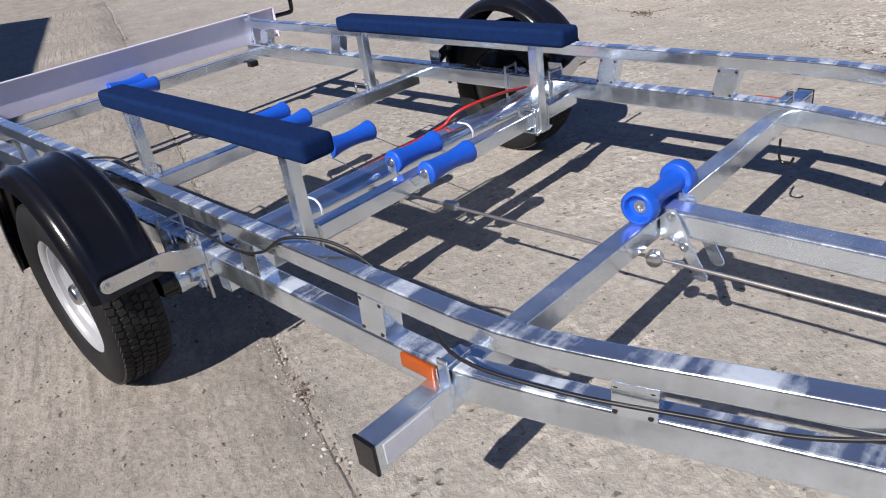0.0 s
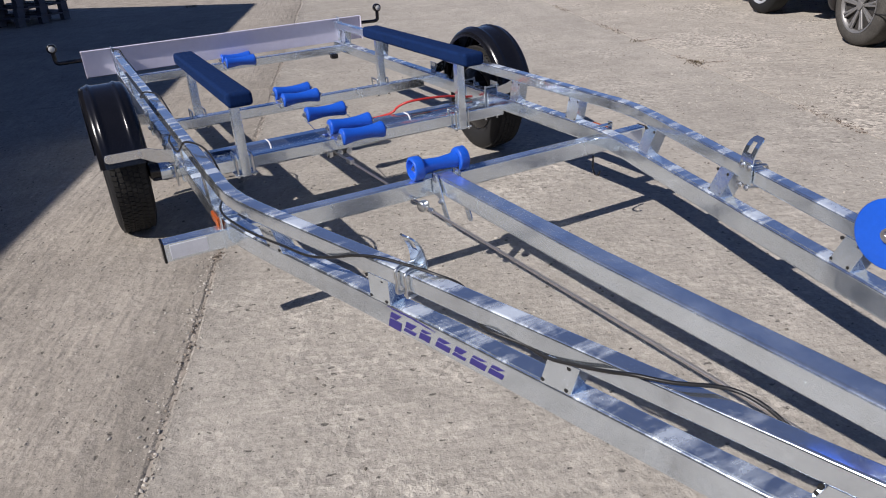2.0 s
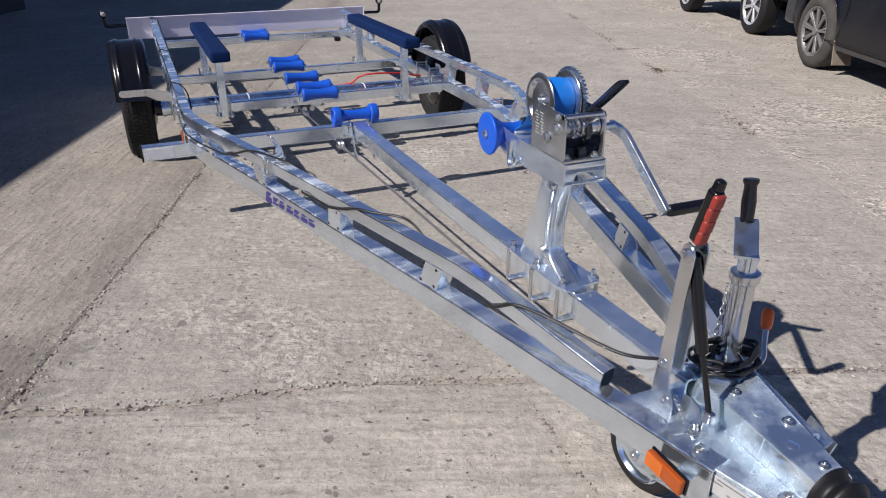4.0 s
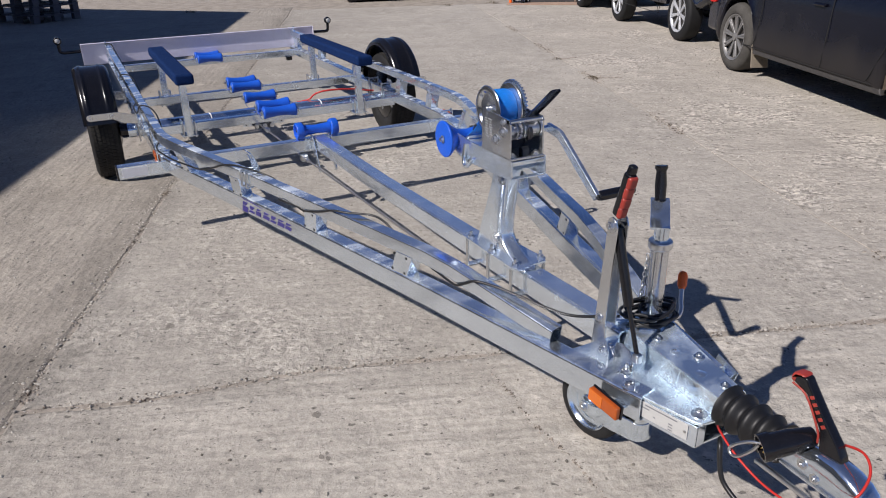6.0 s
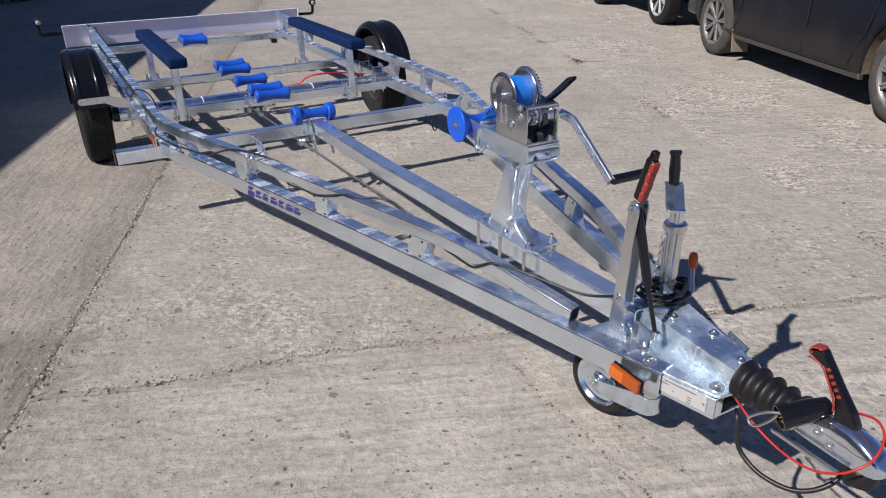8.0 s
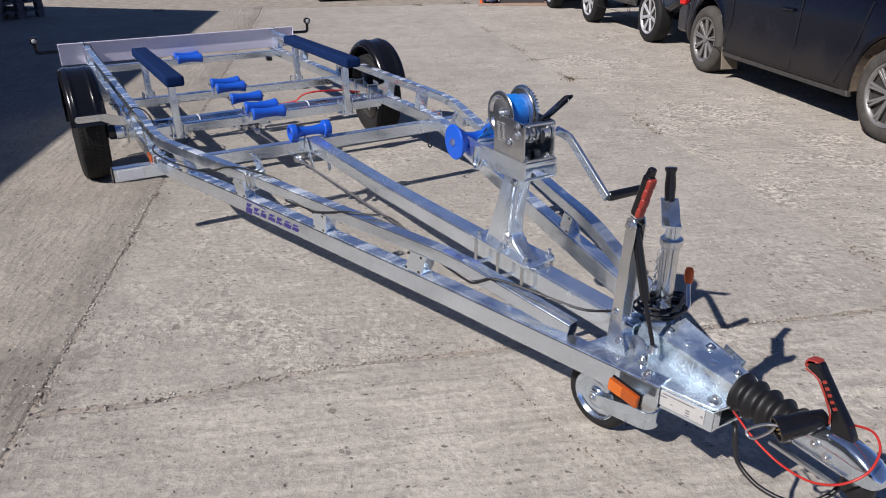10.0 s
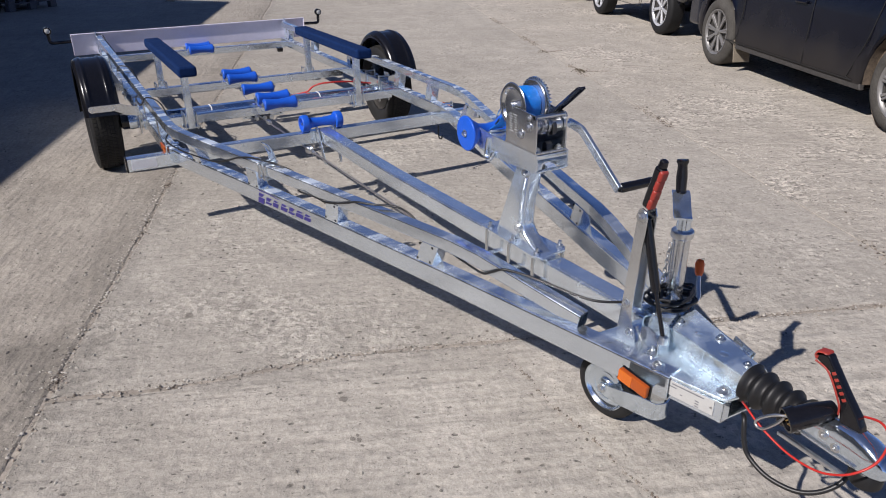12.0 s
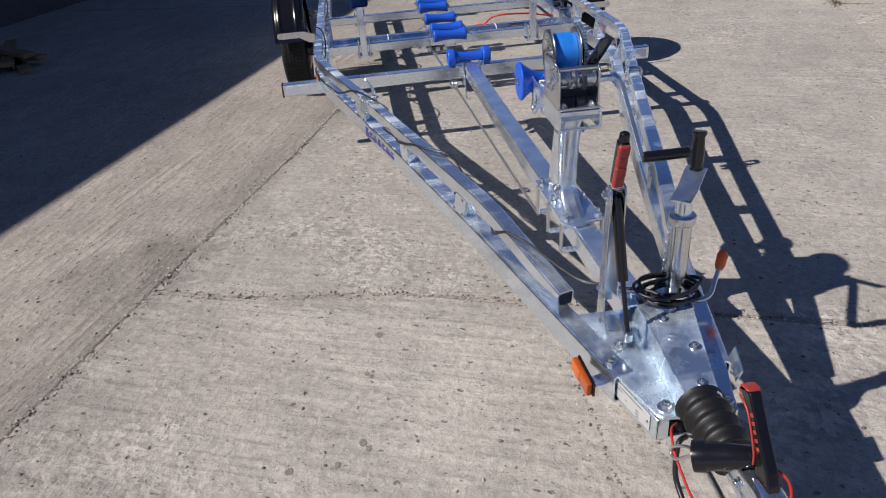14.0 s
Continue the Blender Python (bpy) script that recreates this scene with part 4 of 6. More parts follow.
# red wire to the hub and the wiring loom along the rail
fpart("red_wire", wire([(-1.03, -0.12, 0.335), (-1.032, 0.05, 0.340), (-1.030, 0.20, 0.345), (-1.005, 0.275, 0.362), (-0.985, 0.302, 0.390), (-0.958, 0.338, 0.411), (-0.935, 0.40, 0.420), (-0.930, 0.49, 0.417), (-0.937, 0.58, 0.406), (-0.95, 0.66, 0.388), (-0.965, 0.72, 0.376)], 0.0058), REDCABLE, trailer, "red brake wire over the axle")

# ---- winch post, winch, jockey wheel, overrun and coupling (yard coordinates) ----
bm = bmesh.new()
slab(bm, [(1.722, -0.050), (1.73, -0.056), (2.02, -0.050), (2.045, -0.040), (2.030, 0.066), (2.01, 0.072), (1.74, 0.052), (1.722, 0.044)], 0.470, 0.480, at(0, 0, 0, 0, -1.2, 0), 0.002)
bmesh.ops.translate(bm, verts=bm.verts, vec=(0, 0, -0.036))
# the post: a channel folded from one plate, rounded at its front, flaring into the foot
channel = []
for z, xb, xf, y0, y1 in ((0.476, 1.772, 2.036, -0.030, 0.026), (0.488, 1.778, 2.008, -0.030, 0.025), (0.502, 1.784, 1.972, -0.030, 0.024), (0.522, 1.793, 1.936, -0.031, 0.024), (0.55, 1.805, 1.916, -0.032, 0.024),
                          (0.61, 1.831, 1.919, -0.033, 0.025), (0.68, 1.862, 1.933, -0.035, 0.026), (0.752, 1.892, 1.948, -0.036, 0.027)):
    r = min(0.018, (xf - xb) * 0.3)
    ring = [(xb, y0), ((xb + xf - r) / 2, y0), (xf - r, y0)]
    ring += [(xf - r + r * math.sin(radians(a)), y0 + r - r * math.cos(radians(a))) for a in (18, 36, 54, 72, 90)]
    ring += [(xf - 0.003, (y0 + y1) / 2)]
    ring += [(xf - r + r * math.cos(radians(a)), y1 - r + r * math.sin(radians(a))) for a in (0, 18, 36, 54, 72)]
    ring += [(xf - r, y1), ((xb + xf - r) / 2, y1), (xb, y1)]
    channel.append([(x, y, z) for x, y in ring])
t = bmesh.new()
rows_ = [[t.verts.new(p) for p in ring] for ring in channel]
for a, b in zip(rows_, rows_[1:]):
    for j in range(len(a) - 1):
        t.faces.new((a[j], a[j + 1], b[j + 1], b[j]))
bmesh.ops.recalc_face_normals(t, faces=t.faces)
bmesh.ops.solidify(t, geom=t.faces[:], thickness=0.005)
join(bm, t)
post = part("winch_post", bm, GALV, trailer)
for x, y, z in ((1.752, -0.040, 0.476), (1.884, -0.040, 0.479), (2.006, -0.032, 0.482), (1.752, 0.040, 0.476), (1.884, 0.050, 0.479), (1.996, 0.062, 0.482)):
    bolt(post, (x, y, z), (0, 0, 1), 1.15, None, "bolt", True)
    ys = y + (-0.014 if y < 0 else 0.012)
    bm = rod(bmesh.new(), (x, ys, 0.385), (x, ys, 0.476), 0.0055, 8)
    part("stud", bm, BOLT, post)
for x in (1.752, 1.884, 2.004):
    bm = block(bmesh.new(), (0.024, 0.122, 0.006), at(x, 0.006 + (x - 1.75) * 0.02, 0.386), 0.001)
    part("clamp_bar", bm, GALV, post)
bolt(post, (1.936, -0.036, 0.728), (0, -1, 0), 1.2)
bolt(post, (1.93, 0.028, 0.728), (0, 1, 0), 1.2)
bolt(post, (1.905, -0.033, 0.535), (0.5, -0.85, 0), 1.2)

WINCH_AT = at(0.012, 0, -0.006)


def wpart(name, bm, material_, parent, label="", smooth=40):
    bmesh.ops.transform(bm, matrix=WINCH_AT, verts=bm.verts)
    return part(name, bm, material_, parent, label, smooth)


# cradle that holds the winch and the bow roller
cradle_out = [(1.648, 0.806), (1.660, 0.818), (1.690, 0.818), (1.76, 0.813), (2.004, 0.814), (2.008, 0.768), (2.000, 0.757), (1.870, 0.750), (1.745, 0.744), (1.690, 0.752), (1.655, 0.772)]
bm = bmesh.new()
prism(bm, cradle_out, -0.060, -0.055, None, 0.0015)
prism(bm, cradle_out, 0.049, 0.054, None, 0.0015)
block(bm, (0.27, 0.104, 0.005), at(1.862, -0.003, 0.808), 0.001)
block(bm, (0.06, 0.104, 0.005), at(1.895, -0.003, 0.756), 0.001)
block(bm, (0.012, 0.104, 0.014), at(1.998, -0.003, 0.804), 0.002)
block(bm, (0.014, 0.104, 0.006), at(1.996, -0.003, 0.760), 0.002)
cradle = wpart("winch_cradle", bm, GALV, trailer)
for s, y in ((-1, -0.062), (1, 0.056)):
    # open hook loop on the cradle's side
    bm = wire([(1.748, y, 0.800), (1.745, y + s * 0.004, 0.765), (1.752, y + s * 0.008, 0.742), (1.768, y + s * 0.009, 0.737), (1.782, y + s * 0.008, 0.748), (1.784, y + s * 0.005, 0.762)], 0.0072)
    wpart("tie_loop", bm, GALV, cradle)

bow = lathe(bmesh.new(), [(-0.095, 0.0), (-0.095, 0.054), (-0.092, 0.057), (-0.086, 0.056), (-0.078, 0.048), (-0.046, 0.026), (-0.015, 0.022), (0.020, 0.025), (0.062, 0.050), (0.072, 0.057), (0.079, 0.056), (0.081, 0.052), (0.081, 0)], at(1.660, 0.0, 0.797), 36, False)
bw = wpart("bow_roller", bow, BLUE, trailer, "blue flared bow roller")
# flat black disc for the shade in the roller's bore
bm = lathe(bmesh.new(), [(-0.0952, 0.0), (-0.0952, 0.012), (-0.0962, 0.012), (-0.0962, 0.0)], at(1.660, 0, 0.797), 20, False)
wpart("bore_disc", bm, RECESSBLACK, bw)
bolt(bw, (1.672, -0.096, 0.791), (0, -1, 0), 0.9)

# the winch
wl = [(1.842, 0.812), (1.998, 0.812), (1.996, 0.913), (1.988, 0.923), (1.91, 0.927), (1.852, 0.925), (1.843, 0.914)]
winch = new("winch")
winch.parent = trailer
for y in (-0.060, 0.044):
    bm = prism(bmesh.new(), wl, y, y + 0.005, None, 0.001)
    side = wpart("side_plate", bm, WZINC, winch)
    for p in ((1.921, 0.857), (1.960, 0.886), (1.959, 0.912)):
        bolt(side, (p[0] + 0.012, y if y < 0 else y + 0.005, p[1] - 0.006), (0, -1 if y < 0 else 1, 0), 1.05 if p[1] < 0.89 else 0.7)
    if y < 0:
        # stamped data lines
        for k in range(8):
            for j, w_ in enumerate(((0.010, 0.018), (0.022, 0.008), (0.014, 0.012))[k % 3]):
                bm = block(bmesh.new(), (w_, 0.0006, 0.0022), at(1.866 + 0.024 * j + 0.001 * k, y - 0.0004, 0.905 - k * 0.0072, 0, 2, 0))
                wpart("print_bar", bm, STAMP, side, "pale stamped data line", 0)
bm = block(bmesh.new(), (0.165, 0.108, 0.005), at(1.921, -0.006, 0.8155), 0.001)
block(bm, (0.006, 0.100, 0.004), at(2.000, -0.006, 0.8175), 0.001)
wpart("base_plate", bm, WZINC, winch)
# plate added in dark steel so the winch's inside stays dark
bm = block(bmesh.new(), (0.004, 0.100, 0.060), at(1.905, -0.006, 0.848), 0.001)
wpart("dark_inner_plate", bm, DARKSTEEL, winch, "dark steel plate added to darken the inside of the winch")
for x, z, r in ((1.985, 0.917, 0.006), (1.965, 0.886, 0.010), (1.930, 0.857, 0.008)):
    wpart("cross_rod", rod(bmesh.new(), (x, -0.060, z), (x, 0.049, z), r), BOLT, winch)
bm = lathe(bmesh.new(), [(-0.014, 0), (-0.014, 0.018), (0.014, 0.018), (0.014, 0)], at(1.965, 0.022, 0.886), 18, False)
lathe(bm, [(-0.050, 0), (-0.050, 0.011), (-0.012, 0.014), (-0.012, 0)], at(1.965, 0.0, 0.886), 18, False)
wpart("pinion", bm, BOLT, winch)
bm = bmesh.new()
prof = []
for k in range(14):
    for f, r in ((0.0, 0.019), (0.85, 0.026)):
        a = 2 * math.pi * (k + f) / 14
        prof.append((1.965 + r * math.cos(a), 0.886 + r * math.sin(a)))
prism(bm, prof, -0.022, -0.014)
wpart("ratchet_wheel", bm, BOLT, winch, "", 25)
bm = prism(bmesh.new(), [(1.970, 0.862), (1.980, 0.857), (1.990, 0.866), (1.993, 0.884), (1.987, 0.897), (1.981, 0.886), (1.981, 0.872)], 0.004, 0.016, None, 0.001)
prism(bm, [(1.955, 0.815), (1.978, 0.815), (1.976, 0.830), (1.966, 0.838), (1.956, 0.832)], -0.006, 0.016, None, 0.002)
wpart("pawl", bm, DARKSTEEL, winch)
spring = [(1.986 + 0.006 * math.cos(j * 1.0), -0.040 + 0.0009 * j, 0.890 + 0.006 * math.sin(j * 1.0)) for j in range(26)]
wpart("pawl_spring", wire(spring, 0.0011, 5, 1), BOLT, winch)
for y, w, r in ((-0.046, 0.010, 0.016), (-0.030, 0.005, 0.021), (-0.008, 0.004, 0.023), (0.036, 0.006, 0.020)):
    bm = lathe(bmesh.new(), [(0, 0), (0, r), (w, r), (w, 0)], at(1.965, y, 0.886), 20, False)
    wpart("shaft_collar", bm, BOLT, winch)
bolt(winch, (1.998, 0.030, 0.813), (0, 0, 1), 0.9)
bolt(winch, (1.998, -0.044, 0.813), (0, 0, 1), 0.8)
AXLE = (1.862, 0.925)
bm = lathe(bmesh.new(), [(-0.044, 0.012), (-0.044, 0.040), (-0.047, 0.047), (-0.055, 0.051), (-0.056, 0.056), (-0.055, 0.065), (-0.051, 0.068), (-0.047, 0.065), (-0.047, 0.020)], at(AXLE[0], 0, AXLE[1]), 44)
lathe(bm, [(0.016, 0.015), (0.016, 0.066), (0.020, 0.069), (0.023, 0.066), (0.023, 0.015)], at(AXLE[0], 0, AXLE[1]), 44)
lathe(bm, [(-0.062, 0), (-0.062, 0.012), (0.05, 0.012), (0.05, 0)], at(AXLE[0], 0, AXLE[1]), 16, False)
drum = wpart("drum", bm, WZINC, winch)
bm = lathe(bmesh.new(), [(-0.046, 0.02), (-0.046, 0.050), (-0.040, 0.0535), (-0.020, 0.0545), (0.004, 0.0535), (0.015, 0.050), (0.015, 0.02)], at(AXLE[0], 0, AXLE[1]), 44)
wpart("strap_coil", bm, STRAP, drum, "blue woven strap wound on the drum")
bm = bmesh.new()
teeth, prof = 44, []
for k in range(teeth):
    for f, r in ((0.0, 0.068), (0.25, 0.0685), (0.38, 0.0765), (0.72, 0.0765), (0.86, 0.0685)):
        a = 2 * math.pi * (k + f) / teeth
        prof.append((AXLE[0] + r * math.cos(a), AXLE[1] + r * math.sin(a)))
prism(bm, prof, 0.025, 0.034)
wpart("gear", bm, ZINC, drum, "toothed steel gear", 25)
# strap that runs to the hook ring at the bow roller
bm = sweep(bmesh.new(), [(1.815, -0.014, 0.925), (1.790, -0.014, 0.880), (1.760, -0.014, 0.845), (1.715, -0.014, 0.815)], section(0.050, 0.003, 0.001))
wpart("strap", bm, STRAP, winch, "blue winch strap")
bm = sweep(bmesh.new(), [(1.772, -0.014, 0.8615), (1.752, -0.014, 0.8415)], section(0.052, 0.006, 0.001))
wpart("strap_stitching", bm, CABLE, winch, "black stitching on the strap")
bm = wire([(1.735, -0.045, 0.815), (1.720, -0.045, 0.805), (1.712, -0.02, 0.800), (1.720, 0.005, 0.803), (1.738, 0.008, 0.812), (1.748, -0.018, 0.818), (1.735, -0.045, 0.815)], 0.0045)
wpart("hook_ring", bm, BOLT, winch)
# ratchet lever: a straight folded blade with a squared end
bm = bmesh.new()
blade = [(1.918, 0.902, 0.013), (1.946, 0.920, 0.016), (1.985, 0.950, 0.0165), (2.022, 0.980, 0.0165), (2.050, 1.003, 0.016), (2.055, 1.007, 0.0135)]
rows_ = []
for x, z, w in blade:
    rows_.append([bm.verts.new((x + (0.004 if abs(k) == 2 else 0.0), 0.040 + w * k / 2, z - (0.005 if abs(k) == 2 else 0.0))) for k in (-2, -1.8, 0, 1.8, 2)])
for a, b in zip(rows_, rows_[1:]):
    for j in range(4):
        bm.faces.new((a[j], a[j + 1], b[j + 1], b[j]))
bmesh.ops.recalc_face_normals(bm, faces=bm.faces)
bmesh.ops.solidify(bm, geom=bm.faces[:], thickness=0.003)
wpart("ratchet_lever", bm, BLADE, winch, "ratchet lever coloured dark blue for the sky it mirrors")
# crank and its grip
bm = tube([(1.944, 0.050, 0.872), (1.944, 0.105, 0.872)], 0.016, 0.016, 0.005)
sweep(bm, [(1.936, 0.103, 0.872), (1.972, 0.103, 0.868), (1.996, 0.103, 0.863), (2.018, 0.102, 0.850), (2.180, 0.098, 0.738)], section(0.013, 0.026, 0.003))
crank = wpart("crank", bm, GALV, winch)
bm = lathe(bmesh.new(), [(0.004, 0), (0.004, 0.012), (0.012, 0.014), (0.10, 0.0135), (0.118, 0.014), (0.121, 0.010), (0.121, 0)], at(2.181, 0.098, 0.742), 16, False)
wpart("grip", bm, PLASTIC, crank, "black plastic crank grip")

# hand brake: folded lever, gas strut and grip
bm = bmesh.new()
lever = [(2.420, 0.440), (2.487, 0.446), (2.485, 0.470), (2.470, 0.500), (2.466, 0.53), (2.472, 0.66), (2.480, 0.785), (2.474, 0.802), (2.460, 0.806), (2.449, 0.797), (2.439, 0.66), (2.428, 0.52)]
prism(bm, lever, -0.073, -0.069, None, 0.001)
prism(bm, [(2.428, 0.52), (2.466, 0.53), (2.472, 0.66), (2.480, 0.785), (2.474, 0.802), (2.460, 0.806), (2.449, 0.797), (2.439, 0.66)], -0.043, -0.039, None, 0.001)
prism(bm, [(2.427, 0.50), (2.431, 0.50), (2.443, 0.66), (2.453, 0.79), (2.449, 0.79), (2.439, 0.66)], -0.071, -0.041, None, 0.0)
blv = part("brake_lever", bm, WZINC, trailer)
bolt(blv, (2.464, -0.073, 0.786), (0, -1, 0), 1.15)
for p in ((2.445, 0.545), (2.466, 0.470)):
    bolt(blv, (p[0], -0.073, p[1]), (0, -1, 0), 0.8)
bm = rod(bmesh.new(), (2.462, -0.055, 0.775), (2.515, -0.050, 0.605), 0.0115, 14)
rod(bm, (2.515, -0.050, 0.605), (2.553, -0.046, 0.495), 0.0055, 10)
st = part("gas_strut", bm, PLASTIC, blv, "black gas strut")
bm = block(bmesh.new(), (0.020, 0.018, 0.024), at(2.556, -0.046, 0.487), 0.005)
part("strut_foot", bm, BOLT, st)
# ratchet spring and pivot nut at the lever's foot
coil = [(2.487 + 0.0009 * j + 0.0045 * math.cos(j * 0.9), -0.071 + 0.0045 * math.sin(j * 0.9), 0.497 - 0.0009 * j) for j in range(52)]
part("return_spring", wire(coil, 0.0013, 6, 1), WZINC, blv, "coiled return spring")
bm = prism(bmesh.new(), [(2.478, 0.446), (2.545, 0.446), (2.548, 0.470), (2.530, 0.492), (2.505, 0.498), (2.484, 0.490)], -0.050, -0.045, None, 0.001)
part("ratchet_plate", bm, WZINC, blv)
bolt(blv, (2.540, -0.060, 0.447), (0, 0, 1), 0.9, None, "bolt", True)
gm = Matrix.Translation((2.458, -0.058, 0.800)) @ Matrix.Rotation(math.atan2(0.034, 0.122), 4, "Y")
bm = block(bmesh.new(), (0.027, 0.023, 0.112), gm @ at(0.002, 0, 0.062), 0.008, 3)
gr = part("brake_grip", bm, PLASTIC, blv, "black brake lever grip")
bm = bmesh.new()
for k in range(4):
    block(bm, (0.014, 0.0245, 0.030), gm @ at(0.0120 + (0.001 if k % 2 else 0.0), -0.001, 0.023 + k * 0.0255), 0.0065, 3)
part("red_insert", bm, RED, gr, "red finger insert")
bm = lathe(bmesh.new(), [(0, 0), (0, 0.011), (0.014, 0.010), (0.017, 0.006), (0.017, 0)], gm @ at(0.002, 0, 0.119, 90, 0, 0), 14, False)
part("release_button", bm, PLASTIC, gr)

# jockey wheel: stem, collar, cranked plate and grip
bm = lathe(bmesh.new(), [(0.0, 0.0), (0.0, 0.0225), (0.505, 0.0225), (0.505, 0.0)], at(2.430, 0.107, 0.18, 90, 0, 0), 26, False)
stem = part("jockey_stem", bm, WZINC, trailer, "zinc-plated jockey wheel stem")
bm = lathe(bmesh.new(), [(0, 0), (0, 0.027), (0.004, 0.029), (0.018, 0.029), (0.021, 0.026), (0.021, 0)], at(2.430, 0.107, 0.680, 90, 0, 0), 26, False)
part("collar", bm, BOLT, stem)
bm = lathe(bmesh.new(), [(0, 0), (0, 0.018), (0.036, 0.018), (0.036, 0)], at(2.430, 0.107, 0.700, 90, 0, 0), 22, False)
part("inner_tube", bm, ZINC, stem)
bm = sweep(bmesh.new(), [(2.440, 0.092, 0.735), (2.420, 0.108, 0.737), (2.400, 0.126, 0.744), (2.368, 0.152, 0.766), (2.352, 0.165, 0.769)], section(0.046, 0.006, 0.002))
jc = part("jockey_crank", bm, ZINC, stem)
bm = lathe(bmesh.new(), [(0, 0), (0, 0.015), (0.006, 0.013), (0.04, 0.0145), (0.072, 0.012), (0.080, 0.016), (0.086, 0.015), (0.088, 0)], Matrix.Translation((2.358, 0.160, 0.768)) @ Vector((-0.014, 0.006, 0.082)).to_track_quat("Y", "Z").to_matrix().to_4x4(), 18, False)
part("crank_grip", bm, PLASTIC, jc, "black waisted crank grip")
# clamp with the orange-tipped lever
bm = block(bmesh.new(), (0.075, 0.070, 0.045), at(2.432, 0.110, 0.455), 0.008)
clamp = part("jockey_clamp", bm, ZINC, trailer)
bm = wire([(2.445, 0.135, 0.478), (2.452, 0.165, 0.482), (2.445, 0.188, 0.490), (2.425, 0.205, 0.510), (2.402, 0.226, 0.545)], 0.006)
cl = part("clamp_lever", bm, BOLT, clamp)
bm = lathe(bmesh.new(), [(-0.004, 0), (-0.002, 0.008), (0.008, 0.012), (0.032, 0.0125), (0.042, 0.009), (0.045, 0)], Matrix.Translation((2.408, 0.220, 0.532)) @ Vector((-0.35, 0.32, 0.85)).to_track_quat("Y", "Z").to_matrix().to_4x4(), 16, False)
part("knob", bm, TIPORANGE, cl, "orange plastic knob")
# the wheel in its fork
jm = at(2.243, 0.098, 0.110, 0, 0, 8)
jw = new("jockey_wheel")
jw.parent = trailer
part("tyre", lathe(bmesh.new(), [(-0.024, 0.078), (-0.027, 0.090), (-0.022, 0.104), (-0.008, 0.110), (0.008, 0.110), (0.022, 0.104), (0.027, 0.090), (0.024, 0.078)], jm, 44), RUBBER, jw)
part("rim", lathe(bmesh.new(), [(-0.022, 0.074), (-0.027, 0.078), (-0.024, 0.073), (-0.014, 0.068), (-0.011, 0.054), (-0.016, 0.046), (-0.018, 0.034), (-0.016, 0.029), (-0.027, 0.022), (-0.028, 0.0), (0.028, 0.0), (0.027, 0.022), (0.012, 0.029), (0.017, 0.034), (0.015, 0.048), (0.004, 0.054), (0.006, 0.066), (0.024, 0.073), (0.027, 0.078), (0.022, 0.074)], jm, 44, False), ZINC, jw, "pressed zinc wheel disc")
for s in (-1, 1):
    bm = bmesh.new()
    arm = [(-0.018, 0.008), (-0.010, 0.016), (0.03, 0.020), (0.08, 0.034), (0.13, 0.048), (0.178, 0.056), (0.178, -0.006), (0.13, -0.014), (0.08, -0.022), (0.03, -0.024), (-0.010, -0.015), (-0.018, -0.006)]
    prism(bm, arm, s * 0.032, s * 0.037, jm, 0.0015)
    f = part("fork_arm", bm, ZINC, jw)
    bolt(f, jm @ Vector((0, s * 0.037, 0)), jm.to_3x3() @ Vector((0, s, 0)), 1.0)
bm = sweep(bmesh.new(), [jm @ Vector((0.177 + 0.028 * math.sin(radians(a)), -0.035 * math.cos(radians(a)), 0.025)) for a in range(0, 181, 20)], section(0.005, 0.058, 0.002))
part("fork_nose", bm, ZINC, jw)

# overrun housing on the rails' nose
bm = bmesh.new()
slab(bm, [(2.40, -0.142), (2.53, -0.126), (2.62, -0.095), (2.750, -0.055), (2.763, -0.046), (2.766, -0.014), (2.764, 0.066), (2.745, 0.106), (2.62, 0.147), (2.53, 0.172), (2.40, 0.196)], 0.438, 0.446, None, 0.002)
part("housing_flange", bm, FROST, trailer, "flat zinc-plated flange under the overrun housing")
bm = bmesh.new()
# the raised channel: flat top, upright walls, tapering to the bellows' collar
top = [(2.402, 0.013), (2.560, 0.006), (2.700, 0.000), (2.768, -0.003), (2.768, 0.059), (2.700, 0.074), (2.560, 0.108), (2.402, 0.150)]
foot = [(x, y + (-0.008 if y < 0.03 else 0.012)) for x, y in top]
levels = []
for line, z in ((foot, 0.4455), (top, 0.489), ([(x, y + (0.0025 if y < 0.03 else -0.0025)) for x, y in top], 0.4935)):
    levels.append([bm.verts.new((x, y, z)) for x, y in line])
for a, b in zip(levels, levels[1:]):
    for j in range(8):
        bm.faces.new((a[j], a[(j + 1) % 8], b[(j + 1) % 8], b[j]))
bm.faces.new(levels[-1])
# rolled lip at the mouth and a weld seam up the wall
lip = bmesh.new()
sweep(lip, [(2.764, -0.004, 0.447), (2.765, -0.002, 0.488), (2.765, 0.004, 0.4965), (2.765, 0.054, 0.4965), (2.765, 0.062, 0.488), (2.764, 0.072, 0.447)], circle(0.0035, 8))
seam = rod(bmesh.new(), (2.640, -0.0045, 0.447), (2.640, 0.003, 0.491), 0.0016, 6)
hous = part("overrun_housing", bm, FROST, trailer, "folded zinc-plated overrun housing", 22)
part("mouth_lip", lip, FROST, hous)
part("weld_seam", seam, FROST, hous)
# thin beads added along the folds for a bright line on their edges
for line, dy, z, r in ((top[:4], 0.001, 0.4915, 0.0030), (top[:4], -0.0085, 0.4465, 0.0026), (top[4:], -0.001, 0.4915, 0.0026)):
    part("edge_highlight_bead", sweep(bmesh.new(), [(x, y + dy, z) for x, y in line], circle(r, 8)), FROST, hous)
